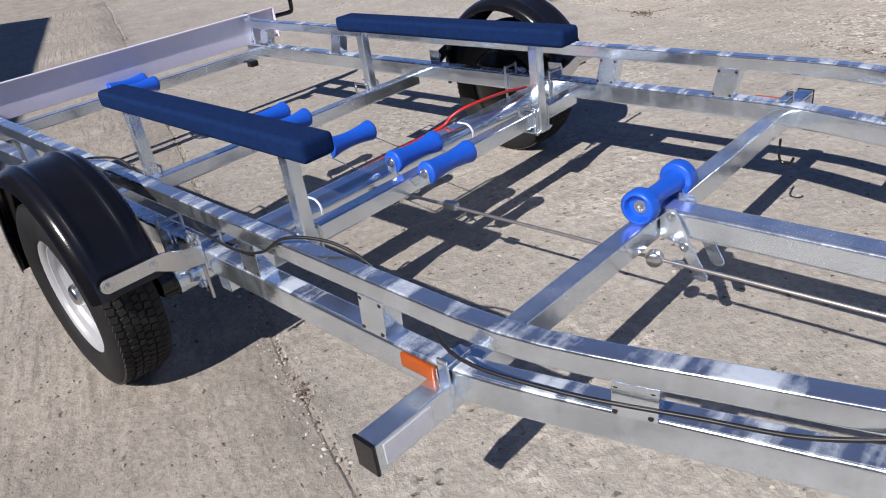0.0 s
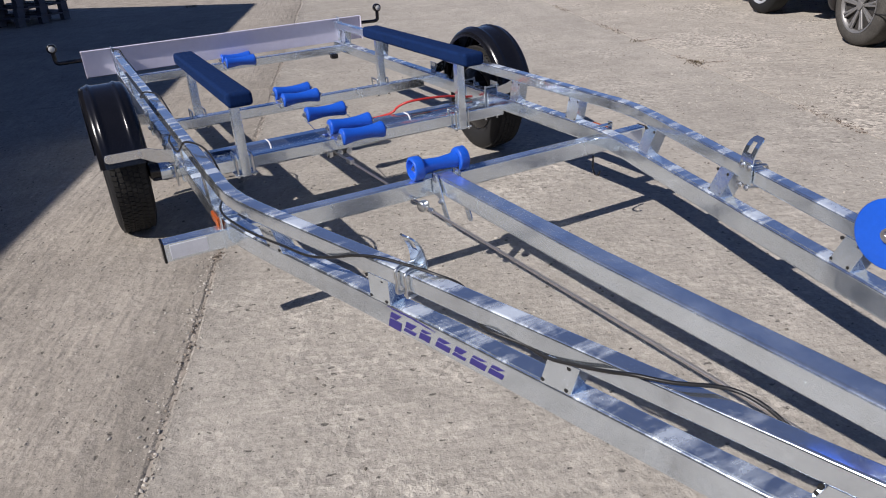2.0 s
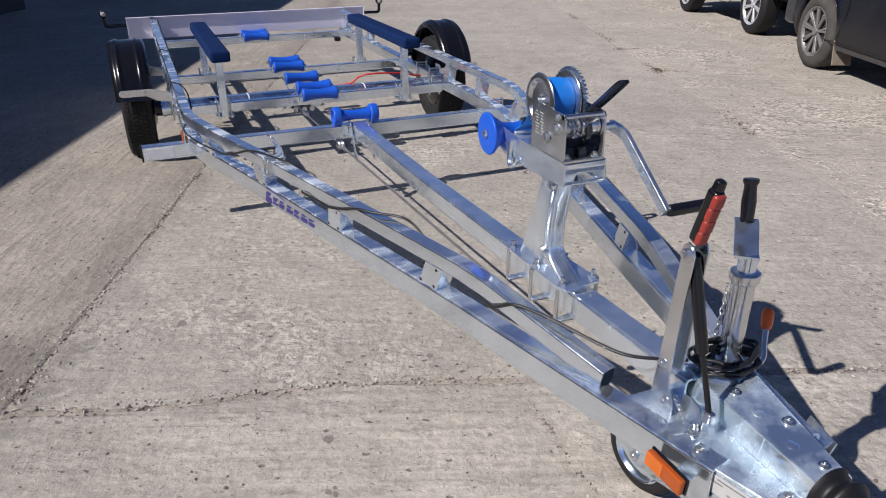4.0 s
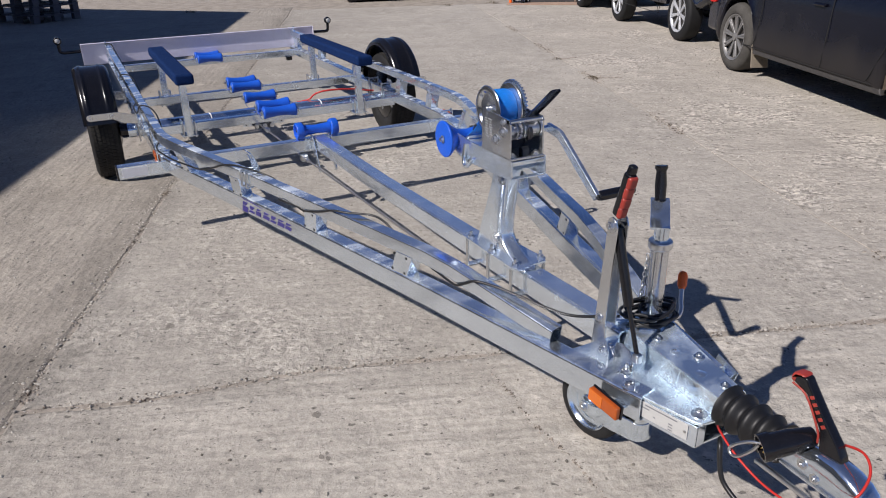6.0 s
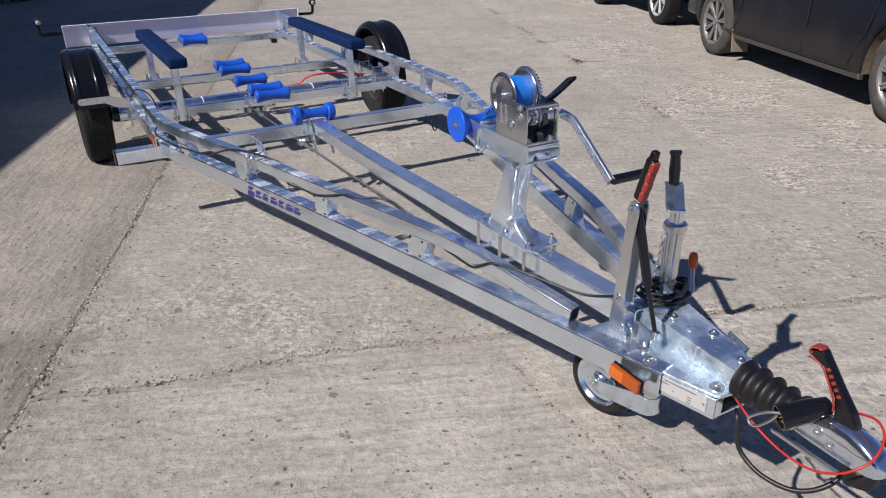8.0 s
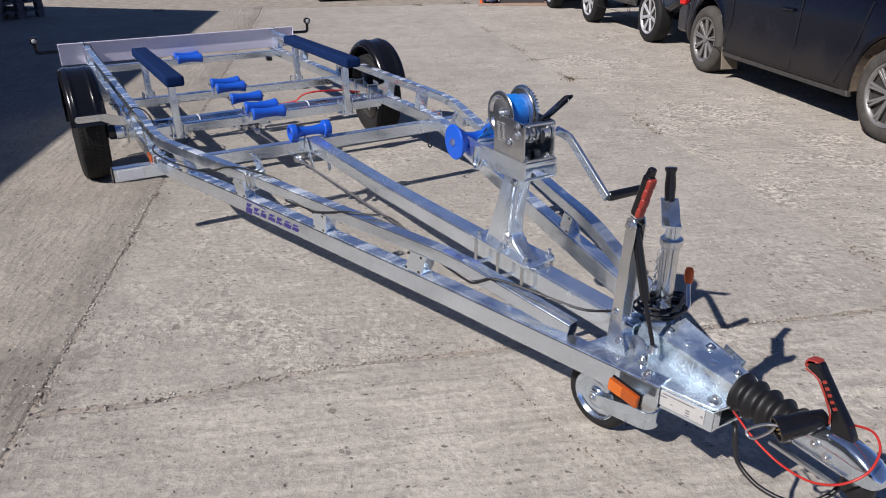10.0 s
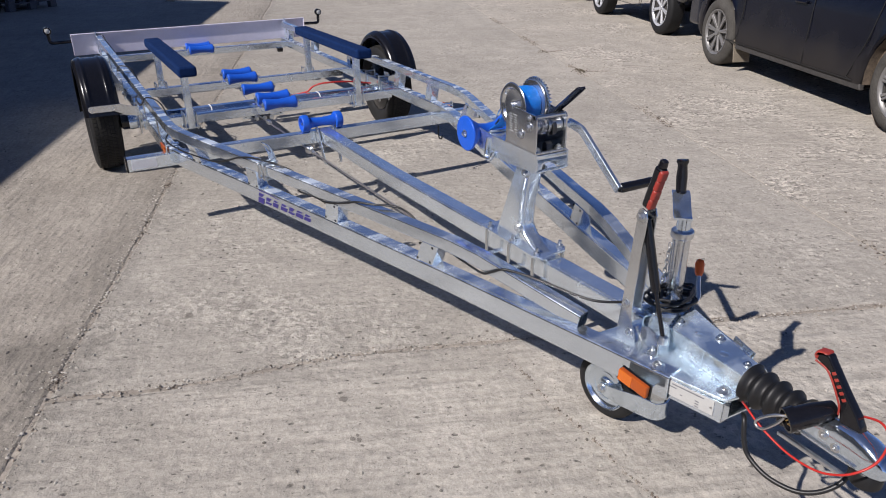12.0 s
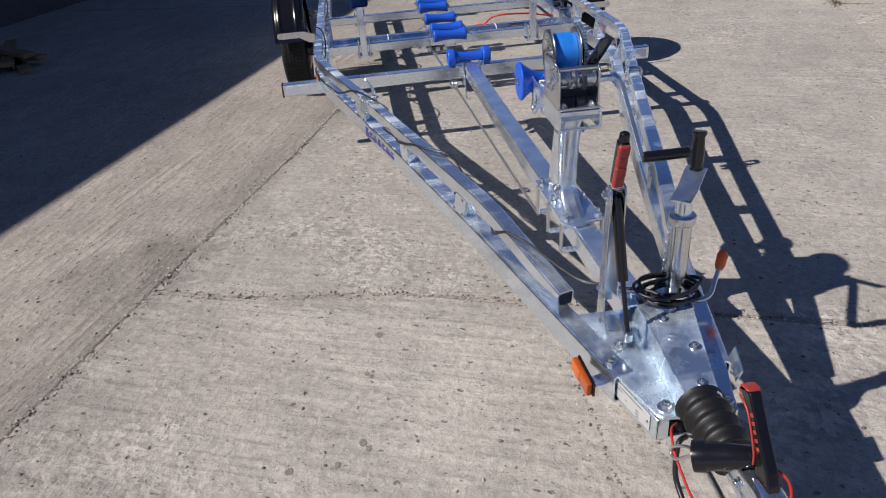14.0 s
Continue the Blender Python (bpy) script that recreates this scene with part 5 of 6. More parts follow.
for p, k in (((2.737, -0.030, 0.446), 1.25), ((2.592, -0.094, 0.446), 1.3), ((2.600, 0.124, 0.446), 1.1), ((2.738, 0.092, 0.446), 1.0), ((2.733, 0.040, 0.494), 0.75), ((2.521, 0.046, 0.494), 0.75), ((2.625, 0.072, 0.494), 0.9)):
    bolt(hous, p, (0, 0, 1), k)
for x, y in ((2.47, 0.075), (2.585, 0.040), (2.675, 0.030)):
    bm = lathe(bmesh.new(), [(0, 0), (0, 0.012), (0.0015, 0.011), (0.002, 0)], at(x, y, 0.4935, 90, 0, 0), 14, False)
    part("rivet_head", bm, FROST, hous)
# open nose box: two cheeks and a floor, a black block as its inner shade
bm = bmesh.new()
slab(bm, [(2.60, -0.098), (2.760, -0.056), (2.760, -0.051), (2.60, -0.093)], 0.384, 0.437, None, 0.001)
slab(bm, [(2.60, 0.150), (2.760, 0.108), (2.760, 0.103), (2.60, 0.145)], 0.384, 0.437, None, 0.001)
slab(bm, [(2.60, -0.092), (2.758, -0.050), (2.758, 0.102), (2.60, 0.144)], 0.384, 0.389)
slab(bm, [(2.756, -0.0545), (2.760, -0.0545), (2.760, -0.030), (2.756, -0.030)], 0.386, 0.437, None, 0.001)
part("nose_box", bm, GALV, hous)
bm = block(bmesh.new(), (0.010, 0.140, 0.044), at(2.70, 0.026, 0.413))
part("box_shade_block", bm, RECESSBLACK, hous, "black block standing in for the shade inside the nose box")
bolt(hous, (2.745, -0.040, 0.384), (0, 0, -1), 1.0)

# data plates on the nose
def data_plate(name, cx, cy, ang, label, w=0.120, h=0.040, z=0.4150):
    m = at(cx, cy, z, 0, 0, ang)
    p = part(name, block(bmesh.new(), (w, 0.002, h), m, 0.0005, 1), PLATE, trailer, label)
    for k, (dx, dz, ww) in enumerate(((-0.005, 0.014, 0.08), (-0.042, 0.006, 0.018), (-0.02, -0.006, 0.006), (0.02, -0.002, 0.010), (0.02, -0.009, 0.010), (0.02, -0.016, 0.010))):
        part("print_bar", block(bmesh.new(), (ww, 0.0006, 0.0026), m @ at(dx, -0.0012, dz)), INK, p, "grey printed line", 0)
    for dx in (-0.054, 0.054):
        part("rivet", lathe(bmesh.new(), [(0, 0), (0, 0.0035), (-0.0015, 0.003), (-0.002, 0)], m @ at(dx, -0.001, 0), 10, False), BOLT, p)
    return p


data_plate("data_plate", 2.6845, -0.0775, 14.7, "white riveted data plate")
bm = block(bmesh.new(), (0.085, 0.003, 0.030), at(2.62, 0.172, 0.428, -20, 0, -16), 0.001)
part("side_plate_bracket", bm, ZINC, trailer)
# amber marker on its angle
bm = block(bmesh.new(), (0.090, 0.014, 0.034), at(2.579, -0.151, 0.414, 0, 4, 4.5), 0.004)
am = part("amber_marker", bm, ORANGE, trailer, "amber side marker lamp on an angle bracket")
bm = block(bmesh.new(), (0.042, 0.003, 0.030), at(2.557, -0.1595, 0.4155, 0, 4, 4.5), 0.001)
part("lamp_half", bm, AMBER, am, "brighter amber reflector half")
bm = block(bmesh.new(), (0.094, 0.006, 0.037), at(2.579, -0.142, 0.414, 0, 4, 4.5), 0.002)
part("marker_base", bm, PLASTIC, am)
bm = block(bmesh.new(), (0.034, 0.040, 0.003), at(2.590, -0.124, 0.404, 0, 0, 10), 0.001)
block(bm, (0.034, 0.003, 0.034), at(2.592, -0.108, 0.412, 0, 0, 14), 0.001)
part("marker_angle", bm, ZINC, am)

# bellows
bm = bmesh.new()
axis0, axis1 = Vector((2.760, 0.026, 0.465)), Vector((2.900, 0.028, 0.466))
g = Matrix.Translation(axis0) @ (axis1 - axis0).to_track_quat("Y", "Z").to_matrix().to_4x4()
prof, Lb = [(0.0, 0.0), (0.0, 0.046)], (axis1 - axis0).length
for k in range(33):
    t = k / 32
    prof.append((t * Lb, 0.043 - 0.006 * t + 0.006 * math.cos(t * 4 * 2 * math.pi)))
prof.append((Lb, 0.0))
part("bellows", lathe(bm, prof, g, 36, False), GAITER, trailer, "black ribbed rubber bellows")

# coupling head with its handle
coup = new("coupling")
coup.parent = trailer
rows_ = []
bm = bmesh.new()
for x, w, z0, z1 in ((2.885, 0.026, 0.430, 0.478), (2.930, 0.030, 0.428, 0.492), (2.975, 0.034, 0.428, 0.508), (3.010, 0.038, 0.430, 0.511), (3.040, 0.041, 0.432, 0.504), (3.062, 0.040, 0.436, 0.494), (3.078, 0.035, 0.442, 0.482), (3.087, 0.025, 0.450, 0.472), (3.091, 0.014, 0.456, 0.466)):
    ring = []
    for k in range(16):
        a = 2 * math.pi * k / 16
        c, s_ = math.cos(a), math.sin(a)
        ring.append(bm.verts.new((x, 0.030 + 0.74 * w * math.copysign(abs(c) ** 0.7, c), (z0 + z1) / 2 + (z1 - z0) / 2 * math.copysign(abs(s_) ** (0.75 if s_ > 0 else 0.4), s_))))
    rows_.append(ring)
for a, b in zip(rows_, rows_[1:]):
    for j in range(16):
        bm.faces.new((a[j], a[(j + 1) % 16], b[(j + 1) % 16], b[j]))
bm.faces.new(rows_[0])
bm.faces.new(rows_[-1])
part("coupling_body", bm, ZINC, coup, "pressed zinc coupling body")
bm = lathe(bmesh.new(), [(0, 0.022), (0, 0.029), (0.004, 0.031), (0.030, 0.030), (0.034, 0.022)], at(3.044, 0.030, 0.407, 90, 0, 0), 24)
part("ball_cup", bm, GAITER, coup, "dark ball cup")
for s in (-1, 1):
    bm = sweep(bmesh.new(), [(2.870, 0.030 + s * 0.036, 0.418), (3.022, 0.030 + s * 0.042, 0.424)], section(0.010, 0.010, 0.003))
    part("side_bar", bm, BOLT, coup)
for x, z in ((2.955, 0.470), (2.985, 0.458)):
    for s in (-1, 1):
        bolt(coup, (x, 0.030 + s * (0.0235 if x < 2.97 else 0.0245), z), (0, s, 0), 0.8)
hz = [(3.018, 0.500), (2.985, 0.492), (2.968, 0.505), (2.966, 0.522), (2.960, 0.548), (2.925, 0.600), (2.893, 0.612), (2.888, 0.620), (2.893, 0.630), (2.918, 0.633), (2.925, 0.623), (2.970, 0.570), (3.000, 0.538), (3.014, 0.516)]
bm = prism(bmesh.new(), hz, 0.020, 0.043, None, 0.005)
hd = part("coupling_handle", bm, PLASTIC, coup, "black plastic coupling handle")
bm = prism(bmesh.new(), [(2.896, 0.6105), (2.889, 0.613), (2.886, 0.620), (2.891, 0.632), (2.910, 0.636), (2.916, 0.632), (2.899, 0.626)], 0.0185, 0.0445, None, 0.004)
part("red_cap", bm, RED, hd, "red handle cap")
for k in range(5):
    t = k / 4
    bm = block(bmesh.new(), (0.0068, 0.0012, 0.0095), at(2.936 + 0.032 * t, 0.0198, 0.602 - 0.044 * t, 0, 50, 0), 0.0005, 1)
    part("maker_bar", bm, RED, hd, "red raised maker's mark", 0)

bm = wire([(2.8935, 0.019, 0.6105), (2.925, 0.019, 0.5995), (2.9595, 0.019, 0.548), (2.9655, 0.019, 0.522)], 0.0022)
part("red_edge", bm, RED, hd, "red edging")

# plug, carabiner, breakaway cable and loom
pa, pb = Vector((2.905, -0.052, 0.492)), Vector((2.955, 0.048, 0.524))
pm = Matrix.Translation(pa) @ (pb - pa).to_track_quat("Y", "Z").to_matrix().to_4x4()
bm = lathe(bmesh.new(), [(0.010, 0), (0.010, 0.022), (0.0, 0.022), (0.0, 0.027), (0.020, 0.028), (0.022, 0.025), (0.055, 0.024), (0.075, 0.021), (0.098, 0.018), (0.102, 0.013), (0.102, 0)], pm, 26, False)
plug = part("plug", bm, PLASTIC, trailer, "black trailer wiring plug")
for k in range(9):
    a = 2 * math.pi * k / 8
    r = 0.011 if k < 8 else 0.0
    bm = lathe(bmesh.new(), [(0.010, 0), (0.010, 0.0016), (0.004, 0.0016), (0.003, 0)], pm @ at(r * math.cos(a), 0, r * math.sin(a)), 8, False)
    part("pin", bm, material("brass_pin", (0.75, 0.5, 0.18), 0.3, 1.0, 0.05, 30) if k == 0 and "brass_pin" not in bpy.data.materials else bpy.data.materials["brass_pin"], plug, "brass pin")
bm = wire([(2.905, -0.045, 0.500), (2.880, -0.055, 0.490), (2.858, -0.064, 0.470), (2.852, -0.067, 0.457), (2.860, -0.068, 0.450), (2.874, -0.066, 0.455), (2.892, -0.056, 0.478), (2.900, -0.050, 0.495)], 0.0032)
part("carabiner", bm, BOLT, trailer, "steel carabiner clip")
bm = wire([(2.788, -0.030, 0.452), (2.815, -0.052, 0.464), (2.863, -0.062, 0.450), (2.931, -0.064, 0.434), (2.993, -0.064, 0.438), (3.036, -0.058, 0.457), (3.064, -0.044, 0.482), (3.076, -0.016, 0.505), (3.066, 0.020, 0.530), (3.036, 0.040, 0.543), (2.985, 0.055, 0.520), (2.945, 0.060, 0.500)], 0.0025)
part("breakaway_cable", bm, REDCABLE, trailer, "red coated breakaway cable loop")
bm = wire([(2.775, 0.0, 0.40), (2.797, -0.025, 0.41), (2.815, -0.035, 0.365), (2.835, -0.035, 0.335), (2.885, -0.030, 0.315), (2.945, -0.010, 0.315), (2.985, 0.02, 0.34), (3.0, 0.055, 0.38), (2.985, 0.065, 0.46), (2.962, 0.055, 0.520)], 0.0055)
part("plug_lead", bm, CABLE, trailer, "black plug lead hanging in a loop")
LOOM_REAR = [
    (-3.0, -0.775, 0.5), (-2.98, -0.79, 0.565), (-2.93, -0.79, 0.574), (-2.88, -0.757, 0.57), (-2.8, -0.745, 0.535), (-2.2, -0.745, 0.525),
    (-1.85, -0.748, 0.5), (-1.72, -0.78, 0.492), (-1.58, -0.812, 0.515), (-1.48, -0.808, 0.556), (-1.42, -0.79, 0.568), (-1.34, -0.757, 0.566),
    (-1.26, -0.743, 0.535), (-1.05, -0.746, 0.503), (-0.92, -0.78, 0.49), (-0.78, -0.812, 0.492), (-0.62, -0.814, 0.488), (-0.5, -0.815, 0.52),
    (-0.42, -0.8, 0.568), (-0.32, -0.762, 0.57), (-0.22, -0.745, 0.54),
]
LOOM_FRONT = [
    (-0.08, -0.752, 0.48), (0.06, -0.8, 0.462), (0.25, -0.772, 0.46), (0.45, -0.715, 0.468), (0.58, -0.688, 0.484), (0.68, -0.658, 0.512), (0.76, -0.632, 0.542),
    (0.83, -0.600, 0.557), (0.90, -0.566, 0.559), (0.98, -0.528, 0.556), (1.03, -0.487, 0.535), (1.07, -0.488, 0.502), (1.11, -0.500, 0.494),
    (1.17, -0.511, 0.506), (1.25, -0.478, 0.503), (1.31, -0.468, 0.504), (1.375, -0.451, 0.518), (1.44, -0.437, 0.538), (1.495, -0.424, 0.558),
    (1.545, -0.390, 0.560), (1.60, -0.330, 0.559), (1.65, -0.310, 0.553), (1.70, -0.296, 0.530), (1.76, -0.286, 0.502), (1.83, -0.272, 0.492),
    (1.88, -0.262, 0.480), (1.93, -0.256, 0.476), (1.985, -0.258, 0.480), (2.045, -0.264, 0.493), (2.085, -0.255, 0.515), (2.115, -0.243, 0.531), (2.16, -0.210, 0.527), (2.215, -0.179, 0.520),
    (2.30, -0.138, 0.510), (2.36, -0.100, 0.508), (2.42, -0.01, 0.512),
]
fpart("wiring_loom", wire(LOOM_REAR + LOOM_FRONT, 0.0037), CABLE, trailer, "black wiring loom strapped along the rail")
rng = random.Random(5)
for k in range(6):
    # loose turns of lead thrown round the stem's foot
    pts, r0, tilt, ph = [], rng.uniform(0.042, 0.070), rng.uniform(-0.10, 0.10), rng.uniform(0, 6.28)
    cx, cy = 2.440 + rng.uniform(-0.010, 0.014), 0.085 + rng.uniform(-0.016, 0.012)
    for j in range(13):
        a = 2 * math.pi * j / 11 + ph
        rr = r0 * rng.uniform(0.86, 1.14)
        pts.append((cx + 0.72 * rr * math.cos(a), cy + rr * math.sin(a), 0.507 + 0.0045 * k + tilt * rr * math.sin(a + 1.0) + rng.uniform(-0.004, 0.004)))
    part("coiled_lead", wire(pts, 0.0042), CABLE, trailer, "black lead thrown in loose turns round the stem")
# chain on the stem
for k in range(10):
    m = at(2.414 - 0.001 * k, 0.087, 0.655 - k * 0.0125, 0, 0, 90 * (k % 2) + 20)
    ring = [(m @ Vector((0.0045 * math.cos(2 * math.pi * j / 10), 0, 0.0085 * math.sin(2 * math.pi * j / 10)))) for j in range(11)]
    part("chain_link", wire(ring, 0.0014, 5, 1), BOLT, stem)

# maker's decal on the lower rail: slanted plain blocks under a swoosh
DANG = math.degrees(math.atan2(-(low_y(1.2) - low_y(1.0)), 0.2))


def decal(x, dz, shape):
    m = AXIS @ at(x, -low_y(x) - LOW_W / 2 - 0.0012, low_z(x) + dz, 0, 0, DANG)
    part("decal_block", prism(bmesh.new(), shape, -0.0006, 0.0006, m), DECAL, trailer, "violet-blue decal block", 0)


for k in range(7):
    # plain slanted blocks in two strips, the first one taller
    x = 0.824 + k * 0.0532
    h, w = (0.044 if k == 0 else 0.030 - 0.0006 * k), (0.044, 0.041, 0.035, 0.045, 0.040, 0.046, 0.041)[k]
    dz = -0.006 + 0.001 * k
    g = h * (0.10, -0.12, 0.18)[k % 3]
    decal(x, dz, [(0.0, -h / 2), (w, -h / 2), (w + 0.007, g - 0.0018), (0.007, g - 0.0018)])
    decal(x, dz, [(0.0085, g + 0.0018), (w * 0.55 + 0.0085, g + 0.0018), (w * 0.85 + 0.015, h / 2), (0.015, h / 2)])
decal(0.892, 0.021, [(-0.075, -0.014), (-0.070, 0.006), (0.02, 0.008), (0.10, 0.000), (0.02, 0.004), (-0.064, 0.002), (-0.068, -0.014)])

# ---- parked cars ----
def car_wheel(parent, x, y, side, rim_mat, tyre_mat, r=0.325, spokes=9):
    m = at(x, y, r)
    w = new("wheel")
    w.parent = parent
    prof = [(-0.09, 0.215), (-0.105, 0.235), (-0.105, 0.275), (-0.088, r - 0.012), (-0.06, r), (0.06, r), (0.088, r - 0.012), (0.105, 0.275), (0.105, 0.235), (0.09, 0.215)]
    part("tyre", lathe(bmesh.new(), prof, m, 48), tyre_mat, w)
    o = side
    rim = part("rim", lathe(bmesh.new(), [(0.070 * o, 0.205), (0.098 * o, 0.222), (0.092 * o, 0.212), (0.060 * o, 0.198), (0.055 * o, 0.03), (0.080 * o, 0.028), (0.082 * o, 0.0), (-0.02 * o, 0.0), (-0.02 * o, 0.205)], m, 40, False), CARTRIM, w)
    part("rim_lip", lathe(bmesh.new(), [(0.078 * o, 0.196), (0.098 * o, 0.206), (0.100 * o, 0.222), (0.090 * o, 0.222)], m, 40), rim_mat, rim)
    for k in range(spokes):
        for d in (-0.07, 0.07):
            mm = m @ Matrix.Rotation(2 * math.pi * k / spokes + d, 4, "Y")
            part("spoke", block(bmesh.new(), (0.020, 0.022, 0.17), mm @ at(0, 0.078 * o, 0.115, -6 * o, 0, 0), 0.004, 1), rim_mat, rim)
    part("hub_cap", lathe(bmesh.new(), [(0.06 * o, 0), (0.06 * o, 0.038), (0.092 * o, 0.034), (0.096 * o, 0)], m, 20, False), rim_mat, rim)


def car(m, paint, rim_mat, tyre_mat, label, wheelbase=2.64, length=4.1, flaps=True, spokes=9, clear=0.22, lamp=0.74, bumper=(0.44, 0.26)):
    """A hatchback facing its own +x, on its wheels. clear: the height of its underside."""
    c = thing("car", m, label, "car", "cars parked in the yard")
    xf, xr, half = wheelbase / 2, -wheelbase / 2, 0.84
    nose, tail = xf + 0.80, xf + 0.80 - length
    n = 84
    arch = 0.395
    top = [(tail, 0.86), (tail + 0.05, 0.98), (tail + 0.45, 1.40), (tail + 0.9, 1.46), (tail + 1.9, 1.47), (tail + 2.4, 1.40), (tail + 3.05, 0.98), (nose - 0.25, 0.82), (nose - 0.06, 0.70), (nose, 0.55)]
    wid = [(tail, 0.70), (tail + 0.18, 0.80), (tail + 0.7, half), (nose - 0.9, half), (nose - 0.3, 0.78), (nose - 0.08, 0.66), (nose, 0.52)]
    bm, rings = bmesh.new(), []
    for i in range(n + 1):
        x = tail + (nose - tail) * i / n
        w, tz = along(wid, x), along(top, x)
        zb = clear + 0.16 * max(0, (abs(x - (nose + tail) / 2) - length / 2 + 0.35) / 0.35)
        lift = 0.0
        for xw in (xf, xr):
            if abs(x - xw) < arch:
                lift = 0.325 + math.sqrt(arch ** 2 - (x - xw) ** 2)
        belt = min(0.90, tz - 0.05)
        pts = [(w - 0.30, zb), (w - 0.30, max(zb + 0.01, lift)), (w - 0.035, max(zb + 0.012, lift)), (w - 0.012, max(zb + 0.06, lift + 0.005)), (w, max(0.44, zb + 0.08, lift + 0.03)), (w - 0.014, max(0.50, zb + 0.10, lift + 0.05)),
               (w - 0.022, max(0.72, lift + 0.07)), (w - 0.045, max(belt - 0.02, lift + 0.09)), (w - 0.065, max(belt, lift + 0.10))]
        k = max(0.0, min(1.0, (tz - belt) / 0.5))
        pts += [(w - 0.075 - 0.16 * k, max(tz - 0.07 * k, belt + 0.003)), (w - 0.12 - 0.24 * k, max(tz - 0.012, belt + 0.004)), (0.0, tz + 0.012)]
        rings.append([[bm.verts.new((x, s * y, z)) for y, z in pts] for s in (-1, 1)])
    for a, b in zip(rings, rings[1:]):
        for s in (0, 1):
            for j in range(len(a[s]) - 1):
                bm.faces.new((a[s][j], a[s][j + 1], b[s][j + 1], b[s][j]))
        bm.faces.new((a[0][0], b[0][0], b[1][0], a[1][0]))
    for ring in (rings[0], rings[-1]):
        for j in range(len(ring[0]) - 1):
            bm.faces.new((ring[0][j], ring[0][j + 1], ring[1][j + 1], ring[1][j]))
    bmesh.ops.remove_doubles(bm, verts=bm.verts, dist=0.0005)
    body = part("body", bm, paint, c, "", 30)
    # side windows
    for s in (-1, 1):
        for x0, x1 in ((tail + 0.55, tail + 1.35), (tail + 1.42, tail + 2.55)):
            g = bmesh.new()
            rows = []
            for i in range(9):
                x = x0 + (x1 - x0) * i / 8
                w, tz = along(wid, x), along(top, x)
                k = max(0.0, min(1.0, (tz - 0.90) / 0.5))
                rows.append([g.verts.new((x, s * (w - 0.066), 0.925)), g.verts.new((x, s * (w - 0.070 - 0.135 * k), max(0.94, tz - 0.10)))])
            for a, b in zip(rows, rows[1:]):
                g.faces.new((a[0], a[1], b[1], b[0]))
            bmesh.ops.solidify(g, geom=g.faces[:], thickness=0.012)
            part("side_window", g, GLASS, body)
        # door shut lines and sill
        for pts in ([(xf - 0.46, 0.90), (xf - 0.48, 0.62), (xf - 0.455, 0.40), (xf - 0.40, 0.305), (xf - 0.34, 0.29), (xr + 0.62, 0.285), (xr + 0.56, 0.30), (xr + 0.50, 0.42), (xr + 0.42, 0.60), (xr + 0.36, 0.90)],
                    [(xf - 1.50, 0.90), (xf - 1.52, 0.60), (xf - 1.51, 0.29)]):
            part("shut_line", wire([(x, s * (half - (0.003 if z < 0.47 else 0.010 + max(0, z - 0.72) * 0.16)), z) for x, z in pts], 0.0034, 5, 4), RECESSBLACK, body, "dark door shut line")
        part("sill", prism(bmesh.new(), [(xr + arch + 0.005, clear + 0.004), (xf - arch - 0.005, clear + 0.004), (xf - arch - 0.02, clear + 0.075), (xr + arch + 0.03, clear + 0.066)], s * (half - 0.07), s * (half - 0.019), None, 0.012), CARTRIM, c, "dusty grey sill")
        part("door_handle", block(bmesh.new(), (0.16, 0.03, 0.025), at(xf - 1.35, s * (half - 0.015), 0.76), 0.01), paint, body)
        if flaps:
            part("mud_flap", block(bmesh.new(), (0.015, 0.17, 0.22), at(xf - 0.385, s * (half - 0.11), 0.20, 0, 12, 0), 0.004), material("dusty_mud_flap", (0.20, 0.17, 0.13), 0.9, 0, 0.3, 10) if "dusty_mud_flap" not in bpy.data.materials else bpy.data.materials["dusty_mud_flap"], c, "dusty mud flap")
        part("tail_lamp", block(bmesh.new(), (0.10, 0.22, 0.16), at(tail + 0.09, s * 0.66, lamp, 0, 0, s * 14), 0.02), TAILRED, c, "red tail lamp")
        if flaps:
            # mud-caked wall and liner inside the rear arch
            part("arch_wall", lathe(bmesh.new(), [(s * -0.01, 0.20), (s * 0.0, 0.20), (s * 0.012, 0.33), (s * 0.045, 0.385), (s * 0.03, 0.39)], at(xr, s * (half - 0.13), 0.325), 30), MUD, body, "wheel arch caked with dried mud")
            g, prev = bmesh.new(), None
            for k in range(15):
                a = radians(-8 + 196 * k / 14)
                q = [g.verts.new((xr + rr * math.cos(a), s * (half - yy), 0.325 + rr * math.sin(a))) for rr, yy in ((0.392, 0.02), (0.386, 0.07), (0.378, 0.12), (0.375, 0.27))]
                if prev:
                    for j in range(3):
                        g.faces.new((prev[j], prev[j + 1], q[j + 1], q[j]))
                prev = q
            part("arch_liner", g, MUD, body, "arch liner caked with dried mud")
        for x in (xf, xr):
            car_wheel(c, x, s * (half - 0.115), s, rim_mat, tyre_mat, 0.325, spokes)
    part("rear_bumper", block(bmesh.new(), (0.26 if bumper[1] > 0.3 else 0.18, 1.46, bumper[1]), at(tail + 0.08, 0, bumper[0]), 0.05, 3), paint, c)
    part("front_bumper", block(bmesh.new(), (0.20, 1.30, 0.26), at(nose - 0.14, 0, clear + 0.19), 0.06, 3), paint, c)
    bm = bmesh.new()
    block(bm, (wheelbase + 0.9, 1.2, 0.25), at(0, 0, clear + 0.16), 0.03)
    part("underbody", bm, RECESSBLACK, c)
    return c


